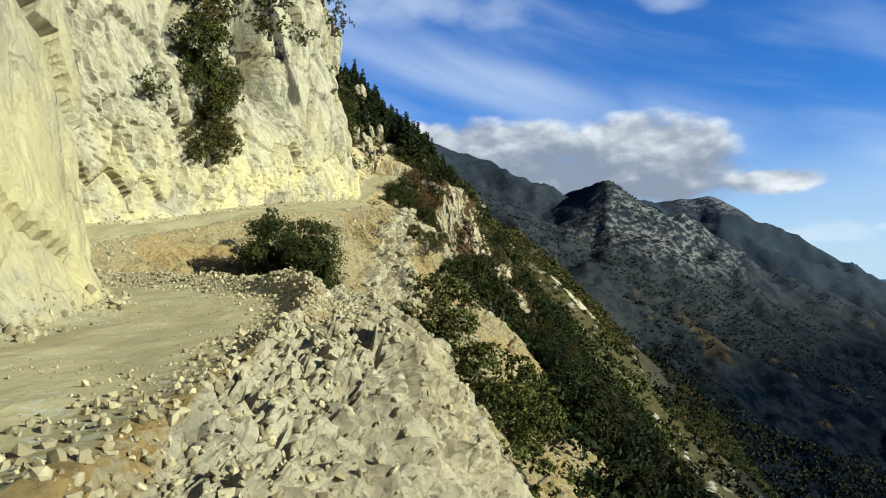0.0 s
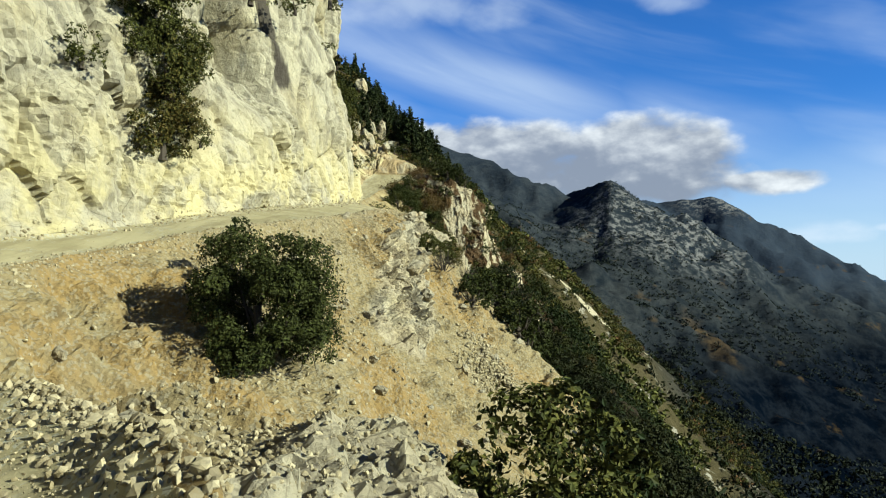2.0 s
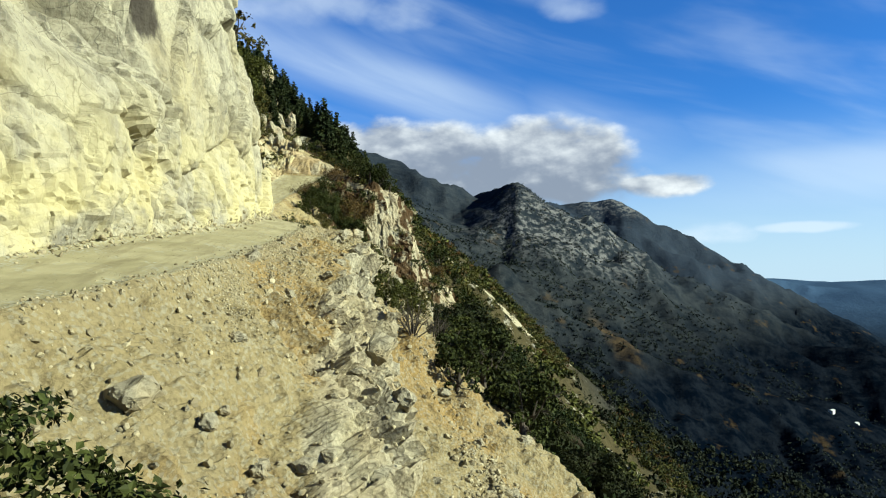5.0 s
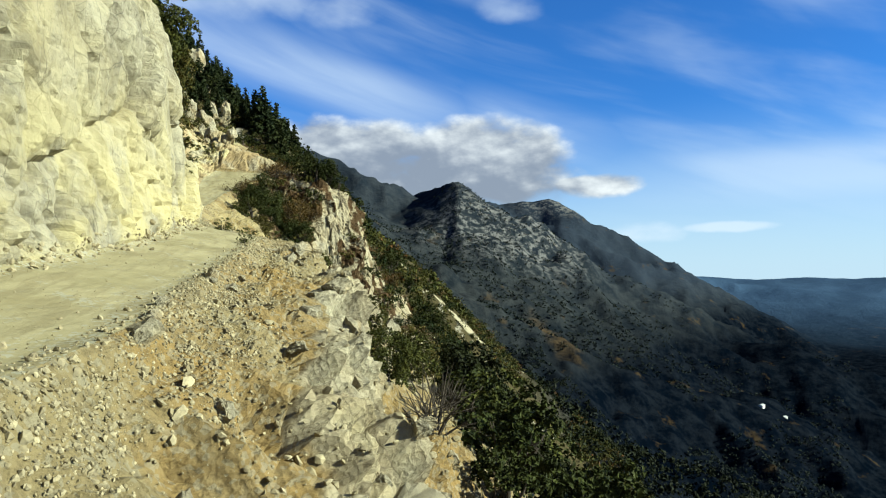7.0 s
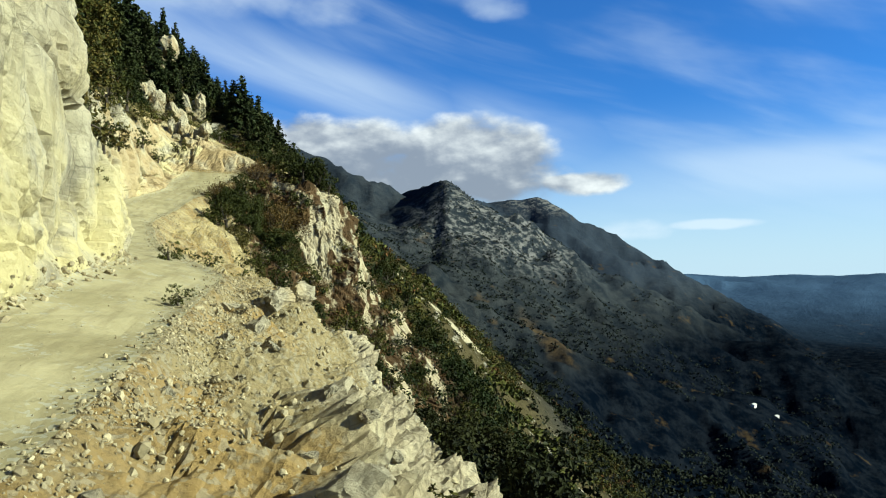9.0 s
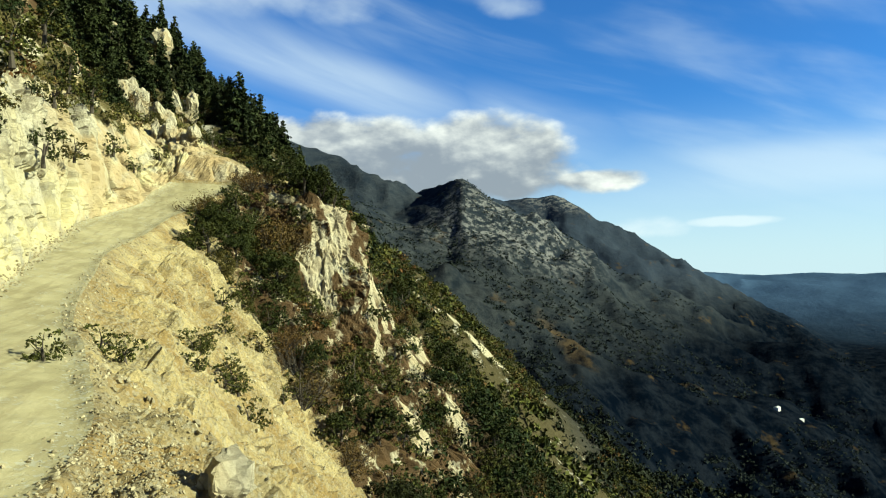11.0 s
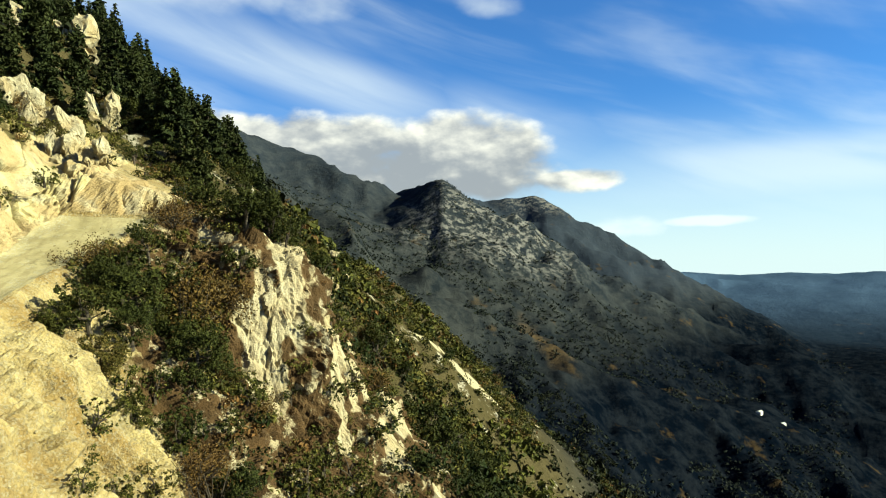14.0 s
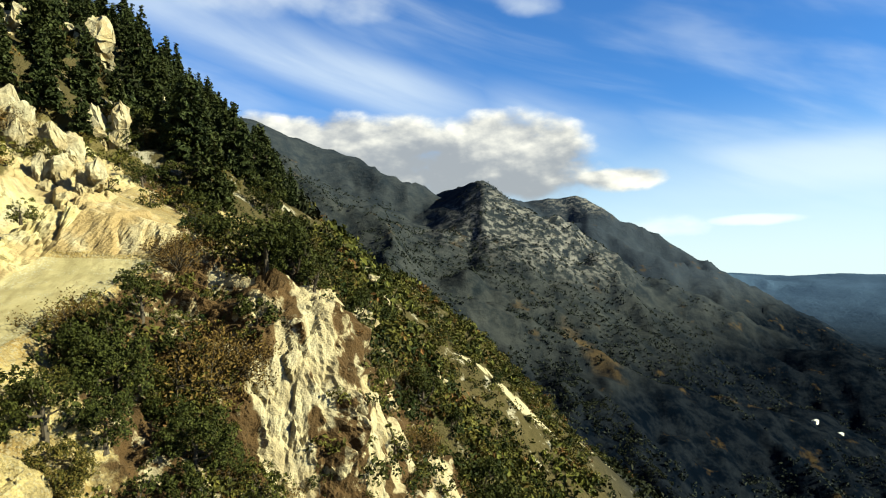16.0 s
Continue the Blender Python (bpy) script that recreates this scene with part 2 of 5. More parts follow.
def make_road():
    m, n, shader = material("road_dust", 0.95)
    co = n.make("ShaderNodeTexCoord").outputs["Object"]
    big = n.noise(co, 0.35, 5, 0.6)
    c = n.mix(n.ramp(big, 0.35, 0.65), (0.228, 0.198, 0.104), (0.292, 0.256, 0.142))
    tracks = n.noise(n.scaled(co, (1.4, 0.12, 1)), 1.2, 4, 0.6)
    c = n.mix(n.ramp(tracks, 0.46, 0.62, 0.0, 0.5), c, (0.168, 0.138, 0.072))
    chips = n.split(n.cells(co, 11.0, "F1", "Color"))[0]
    stones = n.math("MULTIPLY", n.ramp(chips, 0.70, 0.78), n.ramp(n.math("ADD", n.noise(co, 0.9, 4, 0.6), n.math("MULTIPLY", attribute(n, "edge"), 0.35)), 0.52, 0.66))
    c = n.mix(n.math("MULTIPLY", stones, 0.7), c, (0.287, 0.279, 0.211))
    n.put(shader, "Base Color", c)
    bump(n, shader, n.math("ADD", n.noise(co, 4.0, 8, 0.7), n.math("MULTIPLY", stones, -0.4)), 0.6, 0.05)
    return m


def make_far():
    """Far slopes: dark scrub with pale limestone, and the plain behind. Valley shade and blue haze are put into the
    colours.
    """
    m, n, shader = material("far_slopes", 1.0, 0.0)
    co = n.make("ShaderNodeTexCoord").outputs["Object"]
    scrub = n.mix(n.ramp(n.noise(co, 0.03, 9, 0.75), 0.35, 0.65), (0.0085, 0.0115, 0.0145), (0.029, 0.032, 0.032))
    # dark woods with the valley's cloud shade put into the colour, near black
    scrub = n.mix(attribute(n, "valley_shade"), scrub, n.mix(n.ramp(n.noise(co, 0.045, 9, 0.75), 0.40, 0.62), (0.0010, 0.0022, 0.0046), (0.0062, 0.0082, 0.0115)))
    olive = n.mix(n.noise(co, 0.35, 7, 0.7), (0.020, 0.019, 0.008), (0.082, 0.066, 0.033))
    # distance haze over the range, put into the colour as blue
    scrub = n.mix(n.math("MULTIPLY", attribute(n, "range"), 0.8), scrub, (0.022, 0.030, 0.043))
    scrub = n.mix(attribute(n, "near"), scrub, olive)
    patch = n.noise(co, 0.06, 10, 0.74)
    bare = n.math("MULTIPLY", n.ramp(patch, 0.48, 0.58), n.ramp(attribute(n, "bare"), 0.15, 0.9))
    patch_near = n.math("MULTIPLY", n.ramp(n.noise(co, 0.16, 9, 0.72), 0.56, 0.62), attribute(n, "near"))
    c = n.mix(bare, scrub, (0.125, 0.122, 0.115))
    c = n.mix(patch_near, c, (0.24, 0.22, 0.165))
    c = n.mix(n.ramp(n.math("ADD", attribute(n, "scree"), n.math("MULTIPLY", n.math("SUBTRACT", n.noise(co, 0.5, 6, 0.65), 0.5), 0.5)), 0.4, 0.6), c, (0.29, 0.255, 0.165))
    c = n.mix(n.ramp(n.noise(co, 0.02, 5, 0.6), 0.62, 0.70, 0.0, 0.5), c, (0.060, 0.040, 0.018))
    c = n.mix(n.ramp(n.math("MULTIPLY", attribute(n, "autumn"), n.noise(co, 0.03, 8, 0.7)), 0.25, 0.45, 0.0, 0.55), c, (0.080, 0.052, 0.022))
    # the plain turns hazy blue with distance, also by colour
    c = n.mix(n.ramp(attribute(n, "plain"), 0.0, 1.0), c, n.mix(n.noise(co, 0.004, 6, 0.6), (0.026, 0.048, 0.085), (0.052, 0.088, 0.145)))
    n.put(shader, "Base Color", c)
    bump(n, shader, n.noise(co, 0.03, 10, 0.66), 1.0, 5.0)
    return m


def make_leaf(name, dark, light, dry=None):
    m, n, shader = material(name, 0.6, 0.05)
    pick = n.make("ShaderNodeNewGeometry").outputs["Random Per Island"]
    own = n.make("ShaderNodeObjectInfo").outputs["Random"]
    c = n.mix(pick, dark, light)
    if dry:
        c = n.mix(n.ramp(n.math("ADD", n.math("MULTIPLY", pick, 0.4), n.math("MULTIPLY", own, 0.6)), 0.62, 0.9), c, dry)
    c = n.mix(n.math("MULTIPLY", own, 0.3), c, (0.040, 0.040, 0.010))
    n.put(shader, "Base Color", c)
    n.put(shader, "Transmission Weight", 0.0)
    return m


def make_bark():
    m, n, shader = material("bark", 0.9)
    co = n.make("ShaderNodeTexCoord").outputs["Object"]
    g = n.noise(n.scaled(co, (6, 6, 1.2)), 3.0, 6, 0.65)
    n.put(shader, "Base Color", n.mix(g, (0.026, 0.021, 0.015), (0.085, 0.070, 0.052)))
    bump(n, shader, g, 0.7, 0.03)
    return m


ROCK = make_rock("limestone", True)
STONE = make_rock("loose_limestone", False)
SOIL = make_soil("slope_soil")
ROAD = make_road()
FAR = make_far()
OAK_LEAF = make_leaf("oak_leaf", (0.005, 0.008, 0.003), (0.042, 0.050, 0.012))
SHRUB_LEAF = make_leaf("shrub_leaf", (0.008, 0.012, 0.003), (0.080, 0.082, 0.018), (0.100, 0.072, 0.019))
# oak leaf again, darkened: the slope's shade is put into the colour
SHADED_OAK_LEAF = make_leaf("shaded_oak_leaf", (0.0025, 0.004, 0.002), (0.019, 0.022, 0.0075))
FIR_LEAF = make_leaf("fir_needle", (0.005, 0.009, 0.004), (0.034, 0.045, 0.016))
# lighter, bluish greens: haze of distance put into the leaf colour
HAZED_RANGE_LEAF = make_leaf("hazed_range_leaf", (0.007, 0.011, 0.011), (0.019, 0.025, 0.020))
# far trees darkened by colour to stand for shade in the valley
SHADED_WOODS_LEAF = make_leaf("shaded_woods_leaf", (0.003, 0.005, 0.003), (0.011, 0.015, 0.008))
DRY_LEAF = make_leaf("dry_leaf", (0.041, 0.024, 0.008), (0.116, 0.071, 0.021))


def make_scrub():
    m, n, shader = material("scrub_leaf", 0.6, 0.05)
    pick = n.make("ShaderNodeNewGeometry").outputs["Random Per Island"]
    hue = attribute(n, "tint")
    c = n.mix(n.ramp(hue, 0.1, 0.6), (0.012, 0.020, 0.005), (0.090, 0.084, 0.019))
    c = n.mix(n.ramp(hue, 0.72, 0.98), c, (0.125, 0.064, 0.022))
    c = n.mix(n.math("MULTIPLY", pick, 0.75), c, (0.010, 0.011, 0.004))
    n.put(shader, "Base Color", c)
    return m


SCRUB_LEAF = make_scrub()
BARK = make_bark()

# ---- noise for shapes ----
def lattice(i, j, k, seed):
    """A repeatable value from 0 to 1 for every point of a lattice."""
    u = np.uint32
    h = i.astype(u) * u(374761393) + j.astype(u) * u(668265263) + k.astype(u) * u(2147483647) + u(seed * 974634777 & 0xFFFFFFFF)
    h = (h ^ (h >> u(13))) * u(1274126177)
    h = (h ^ (h >> u(16))) * u(2246822519)
    return ((h ^ (h >> u(15))) & u(0xFFFFFF)) / float(0xFFFFFF)


def value_noise(p, seed=0):
    b = np.floor(p).astype(np.int64)
    f = p - b
    f = f * f * (3 - 2 * f)
    out = np.zeros(len(p))
    for a in (0, 1):
        for c in (0, 1):
            for d in (0, 1):
                wgt = (f[:, 0] if a else 1 - f[:, 0]) * (f[:, 1] if c else 1 - f[:, 1]) * (f[:, 2] if d else 1 - f[:, 2])
                out += wgt * lattice(b[:, 0] + a, b[:, 1] + c, b[:, 2] + d, seed)
    return out * 2 - 1


def fbm(p, octaves=4, seed=0, gain=0.5):
    out, amp = np.zeros(len(p)), 1.0
    for o in range(octaves):
        out += amp * value_noise(p * 2.03 ** o + 17.3 * o, seed + o)
        amp *= gain
    return out


def facets(p, seed=0, gap=0.14, only=None):
    """Blocks with tilted flat faces and clefts between them: broken limestone."""
    if only is not None:
        out = np.zeros(len(p))
        out[only] = facets(p[only], seed, gap)
        return out
    b = np.floor(p).astype(np.int64)
    best, second = np.full(len(p), 9e9), np.full(len(p), 9e9)
    value = np.zeros(len(p))
    for a in (-1, 0, 1):
        for c in (-1, 0, 1):
            for d in (-1, 0, 1):
                i, j, k = b[:, 0] + a, b[:, 1] + c, b[:, 2] + d
                q = p - np.stack([i + lattice(i, j, k, seed + 1), j + lattice(i, j, k, seed + 2), k + lattice(i, j, k, seed + 3)], 1)
                r = (q * q).sum(1)
                v = lattice(i, j, k, seed + 4) * 1.2 - 0.6 + sum((lattice(i, j, k, seed + 5 + n) - 0.5) * 1.5 * q[:, n] for n in range(3))
                near = r < best
                second = np.where(near, best, np.minimum(second, r))
                value = np.where(near, v, value)
                best = np.where(near, r, best)
    cleft = np.clip((np.sqrt(second) - np.sqrt(best)) / gap, 0, 1)
    return value - 0.45 * (1 - cleft)


def pchip(x, y, q):
    """Smooth interpolation through knots, with no overshoot."""
    x, y = np.asarray(x, float), np.asarray(y, float)
    h, d = np.diff(x), np.diff(y) / np.diff(x)
    m = np.zeros(len(x))
    m[0], m[-1] = d[0], d[-1]
    for i in range(1, len(x) - 1):
        if d[i - 1] * d[i] > 0:
            w1, w2 = 2 * h[i] + h[i - 1], h[i] + 2 * h[i - 1]
            m[i] = (w1 + w2) / (w1 / d[i - 1] + w2 / d[i])
    i = np.clip(np.searchsorted(x, q) - 1, 0, len(x) - 2)
    t = np.clip((q - x[i]) / h[i], 0, 1)
    return (y[i] * (1 + 2 * t) * (1 - t) ** 2 + h[i] * m[i] * t * (1 - t) ** 2 + y[i + 1] * t * t * (3 - 2 * t) + h[i] * m[i + 1] * t * t * (t - 1))


# ---- the mountainside: cross-sections from the hill above, down the cliff, over the road and down the slope ----
# each: y, then x,z of hilltop, cliff top, mid cliff, cliff foot, road edge, lip, slope, low slope, valley side
SECTIONS = []


def section(y, *points):
    SECTIONS.append((y, points))


section(-30, (-45, 34), (-13, 18), (-10, 7), (-9.0, -3.6), (-3.0, -3.8), (-1.6, -5.0), (3, -12), (20, -32), (90, -85))
section(0, (-45, 36), (-13, 18), (-9, 7), (-7.0, -1.5), (-2.4, -1.6), (-1.4, -2.6), (1.5, -6), (12, -19), (90, -85))
section(7, (-45, 36), (-12, 18), (-8.8, 7), (-7.0, -1.1), (-2.4, -1.2), (-1.2, -1.7), (1.2, -4.5), (10, -16), (90, -85))
section(12, (-45, 37), (-12, 18), (-8.8, 7), (-7.2, -1.0), (-2.6, -1.05), (-0.6, -1.1), (1.6, -4.6), (9, -13), (90, -85))
section(17, (-45, 38), (-12.5, 18), (-9.4, 6.5), (-8.2, -0.6), (-3.3, -0.75), (-1.0, -1.2), (2.2, -4.6), (10, -14), (90, -85))
section(20, (-47, 38), (-16, 18), (-13.5, 7), (-12, -0.4), (-5.0, -0.6), (-1.6, -1.2), (2.0, -5.0), (10, -14), (90, -85))
section(23.5, (-55, 42), (-31, 22), (-27.5, 8), (-26, 0.2), (-9.0, -0.4), (-2.4, -0.7), (1.4, -5.2), (10, -15), (90, -85))
section(26, (-56, 44), (-32, 24), (-28.5, 9), (-27, 0.6), (-14.5, 0.1), (-9, -2.2), (-2, -5.2), (8, -14.5), (90, -85))
section(33, (-56, 46), (-31.5, 28), (-28, 10), (-27, 1.6), (-19, 0.8), (-13, -2.3), (-5, -5.0), (6, -14), (90, -85))
section(40, (-55, 50), (-28, 31), (-25, 11), (-24, 2.7), (-18.3, 1.9), (-15.2, -0.4), (-8.5, -2.9), (2, -10.5), (90, -85))
section(46, (-53, 54), (-24.5, 33), (-21.2, 12), (-20.3, 3.5), (-16.8, 2.9), (-12.2, 0.6), (-6.5, -2.8), (2, -10.5), (90, -85))
section(51, (-51, 56), (-23, 34), (-19.4, 13), (-18.5, 4.3), (-13.4, 4.1), (-9.6, 2.2), (-5.8, -1.8), (-1.5, -7.2), (90, -84))
section(58, (-50, 58), (-21, 34), (-17.8, 14), (-16.8, 5.5), (-10.6, 5.1), (-8.5, 1.9), (-4.9, -2.4), (3, -8.5), (90, -82))
section(66, (-48, 60), (-18.5, 35), (-15.6, 15), (-14.8, 6.7), (-9.0, 6.1), (-6.0, 4.3), (-0.5, -2.8), (8, -9.2), (70, -76))
section(73, (-47, 60), (-16.5, 35), (-13.6, 16), (-12.8, 7.6), (-8.7, 6.9), (-5.6, 6.0), (0.8, -0.8), (8.2, -7.0), (60, -74))
section(80, (-46, 60), (-15, 35), (-12.6, 18), (-12.0, 8.4), (-8.1, 7.8), (-5.2, 6.6), (0.2, 1.4), (7, -7.0), (60, -82))
section(90, (-46, 58), (-15, 34), (-12.5, 18), (-11.9, 9.6), (-7.8, 8.7), (-5.6, 7.2), (-1.0, 3.0), (5, -5.5), (60, -82))
section(97, (-47, 56), (-17, 29), (-13.5, 18), (-11.9, 10.2), (-7.6, 9.2), (-4.4, 8.4), (0.5, 2.4), (5.5, -5.0), (60, -82))
section(105, (-50, 55), (-23, 29), (-17.5, 20), (-13.6, 10.9), (-9.4, 10.0), (-5.6, 7.2), (1.2, 0.2), (7, -9.5), (60, -84))
section(115, (-52, 56), (-25.5, 31), (-20, 20), (-16.4, 11.9), (-12.6, 11.3), (-8.8, 8.6), (-1, -0.6), (6, -10), (60, -84))
section(130, (-54, 58), (-28, 35), (-22.4, 23), (-19.5, 14.0), (-15.4, 13.3), (-10, 9.2), (-3, 0.8), (5, -9), (60, -84))
section(142, (-54, 60), (-28, 37), (-23.2, 25), (-21.5, 15.9), (-17.2, 15.1), (-11.8, 11.4), (-4.0, 1.8), (5, -9), (60, -82))
section(152, (-52, 60), (-27, 38), (-23.8, 27), (-22.4, 18.1), (-16.4, 17.0), (-11.0, 14.2), (-4.5, 5.0), (5, -7), (60, -80))
section(161, (-50, 60), (-26.5, 38.5), (-23.0, 27), (-21.4, 19.9), (-15.4, 19.3), (-9.0, 15.6), (-1.8, 8.0), (7, -4), (60, -72))
section(168, (-50, 60), (-27, 39), (-22.6, 28), (-19.8, 21.6), (-13.6, 21.1), (-7.6, 18.2), (-0.4, 7.6), (8.5, -2), (60, -62))
section(171.2, (-50, 60), (-27, 37.8), (-22.5, 27.7), (-19.8, 22.6), (-12.4, 22.2), (-6.0, 18.6), (0.9, 7.8), (9.1, -0.8), (60, -58))
section(173.8, (-50, 60), (-27, 37), (-22.4, 27.6), (-19.8, 23.4), (-11.6, 23.1), (-5.0, 19.8), (2.4, 16.4), (9.8, 0.4), (60, -55))
section(177, (-50, 60), (-27, 37), (-22.0, 28.6), (-18.6, 24.8), (-9.9, 24.5), (-3.4, 23.4), (5.4, 21.4), (10.8, 1.5), (60, -52))
section(178.4, (-50, 60), (-27, 36.6), (-21.6, 29.0), (-17.4, 26.4), (-9.6, 26.0), (-3.4, 24.4), (5.0, 21.6), (11.4, 2.4), (60, -51))
section(180, (-50, 60), (-27, 36.6), (-20.6, 30.0), (-15.8, 29.4), (-9.2, 28.0), (-3.4, 25.0), (5.2, 22.0), (12, 3), (60, -50))
section(184, (-50, 61), (-27, 37.4), (-21.0, 31.8), (-14.6, 30.6), (-8.8, 28.6), (-3.4, 26.2), (5.4, 21.4), (13, 3), (60, -50))
section(192, (-50, 63), (-29, 42.0), (-22.5, 35.0), (-15.0, 32.4), (-9.4, 30.0), (-3.6, 27.4), (5.4, 19.5), (15, 4), (60, -48))
section(205, (-50, 67), (-29, 47.5), (-22.5, 42), (-15.0, 36.6), (-9.4, 33.0), (-3.6, 29.2), (6.0, 20.5), (17, 5), (60, -46))

# the hillside goes on to the left, out of sight
SECTIONS = [(y, ((-175, p[0][1] + 82), *p)) for y, p in SECTIONS]
SPANS = (8, 26, 60, 48, 30, 30, 46, 60, 40)
ROWS_Y = np.concatenate([np.arange(-30, 2, 1.0), np.arange(2, 26, 0.08), np.arange(26, 105, 0.20), np.arange(105, 163, 0.40), np.arange(163, 169.9, 0.2), np.arange(170, 175.9, 0.1), np.arange(176, 186, 0.2), np.arange(186, 205.1, 0.45)])
knots = [s[0] for s in SECTIONS]
cols_x, cols_z = [], []
for k in range(10):
    cols_x.append(pchip(knots, [s[1][k][0] for s in SECTIONS], ROWS_Y))
    cols_z.append(pchip(knots, [s[1][k][1] for s in SECTIONS], ROWS_Y))
starts = [0]
for c in SPANS:
    starts.append(starts[-1] + c)
NC = starts[-1] + 1
NR = len(ROWS_Y)
GX, GZ = np.zeros((NR, NC)), np.zeros((NR, NC))
GK = np.zeros(NC)                                  # zone, as a running number along the section
for k, c in enumerate(SPANS):
    for i in range(c + 1):
        t = i / c
        s = t ** (1.7 if k == 8 else 1.0)
        GX[:, starts[k] + i] = cols_x[k] * (1 - s) + cols_x[k + 1] * s
        GZ[:, starts[k] + i] = cols_z[k] * (1 - s) + cols_z[k + 1] * s
        GK[starts[k] + i] = k - 1 + t
GY = np.repeat(ROWS_Y[:, None], NC, 1)
# smooth the corners of the sections a little, but not at the road
for _ in range(3):
    soft = 0.25 * (GZ[:, :-2] + GZ[:, 2:]) + 0.5 * GZ[:, 1:-1]
    keep = np.abs(GK[1:-1] - 3.5) < 0.75
    GZ[:, 1:-1] = np.where(keep[None, :], GZ[:, 1:-1], soft)
base = np.stack([GX, GY, GZ], 2)


def normals_of(g):
    a = np.gradient(g, axis=0)
    b = np.gradient(g, axis=1)
    n = np.cross(b, a)
    return n / np.maximum(np.linalg.norm(n, axis=2, keepdims=True), 1e-9)


def bell(v, centre, half):
    return np.exp(-((v - centre) / half) ** 2)


nrm = normals_of(base)
P = base.reshape(-1, 3)
zone = np.repeat(GK[None, :], NR, 0).ravel()
yy = P[:, 1]
cliffy = np.clip((3.0 - zone) / 0.12, 0, 1) * np.clip((zone - 0.5) / 0.5, 0, 1)
roady = np.clip(1 - np.abs(zone - 3.5) / 0.5, 0, 1)
on_road = np.clip(roady / 0.25, 0, 1) * (yy < 181)
slopy = np.clip((zone - 3.95) / 0.25, 0, 1)
# where the slope is bare rock: the lip by the bend, two outcrops under the road and the rock spur
rocky = np.zeros(len(P))
for cx, cy, hx, hy in ((-0.6, 10, 2.4, 6.0), (-1.2, 21.5, 2.6, 3.6), (-4.6, 60.5, 1.9, 5.5), (-4.3, 74.0, 1.3, 3.6), (-3.5, 80.5, 1.6, 5.0), (-1.2, 87, 2.0, 5.5), (-0.8, 97.5, 2.4, 4.5), (1.0, 172.0, 2.4, 3.4), (3.6, 176.5, 1.8, 2.8), (5.6, 179.5, 1.3, 2.2), (-4.7, 66.5, 1.5, 4.5), (8.4, 175, 1.3, 2.6), (12.5, 168, 1.6, 4), (15, 182, 1.6, 4), (9.8, 180.5, 1.2, 3.0), (12.2, 186, 1.4, 3.0), (17.5, 191, 1.7, 4), (20.5, 177, 1.8, 4), (11.5, 194, 1.3, 3.5), (-14, 180.5, 8, 3.2), (-19.5, 188, 5.0, 4.0)):
    rocky = np.maximum(rocky, bell(P[:, 0], cx, hx) * bell(yy, cy, hy))
bare_ok = np.maximum(slopy, (yy > 177.8) * np.clip((zone - 2.2) / 0.4, 0, 1))
rocky = np.clip((rocky - 0.25 + 0.25 * fbm(P * 0.5, 3, 5)) / 0.3, 0, 1) * bare_ok
# where scrub grows
veg = np.clip((yy - 150 - (-5 - P[:, 0]) * 1.3) / 8, 0, 1) * slopy
veg = np.maximum(veg, np.clip((P[:, 0] - 1.5 - 0.04 * np.abs(yy - 80)) / 3, 0, 1) * np.clip((yy - 88) / 10, 0, 1) * slopy)
veg = np.maximum(veg, np.clip((P[:, 0] - 17) / 5, 0, 1) * slopy)
veg = np.maximum(veg, np.clip((yy - 183 - 14 * bell(P[:, 0], -19, 9)) / 4, 0, 1) * (P[:, 0] < -4) + np.clip((yy - 179) / 4, 0, 1) * (P[:, 0] >= -4))
veg = np.maximum(veg, np.clip((yy - 96) / 14, 0, 1) * np.clip((2.0 - zone) / 0.5, 0, 1) * 0.75)
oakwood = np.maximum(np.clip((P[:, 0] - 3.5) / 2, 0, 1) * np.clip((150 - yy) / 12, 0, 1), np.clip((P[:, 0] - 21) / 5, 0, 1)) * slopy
track = bell(P[:, 0] + 3.4 + 0.22 * (yy - 187), 0, 2.0) * np.clip((yy - 185) / 3, 0, 1)      # the road where it comes out behind the spur
veg = veg * (1 - 0.85 * rocky) * (1 - track)
fine_w = np.clip((220 - yy) / 60, 0.25, 1)
d = np.zeros(len(P))
tall = P * np.array([1, 1, 0.6])
bold = np.where(yy < 22, 0.38, 1.0)
on_cliff, on_rock, on_soil = cliffy > 0, rocky > 0, slopy * (1 - rocky) > 0
broken = np.clip(0.62 + 1.2 * fbm(P * np.array([0.12, 0.12, 0.16]), 2, 12), 0.25, 1.15)      # smooth slabs beside broken rock
d += cliffy * (0.9 * bold * fbm(P * 0.11, 3, 1) + 0.85 * bold * facets(tall * 0.30, 10, 0.10, on_cliff) + 0.30 * broken * facets(tall * 1.0, 30, 0.25, on_cliff) + 0.17 * broken * facets(tall * 2.3, 50, 0.5, on_cliff))
crag = P * np.where(yy[:, None] < 150, np.array([[1.0, 1.0, 0.9]]), np.array([[0.8, 0.8, 0.3]]))
stand = 0.25 + 0.75 * bell(yy, 63, 9) + 0.45 * bell(yy, 88, 10) + 0.7 * bell(yy, 80, 6)      # how far the outcrops stand out
near_lip = (yy < 26) * 1.0
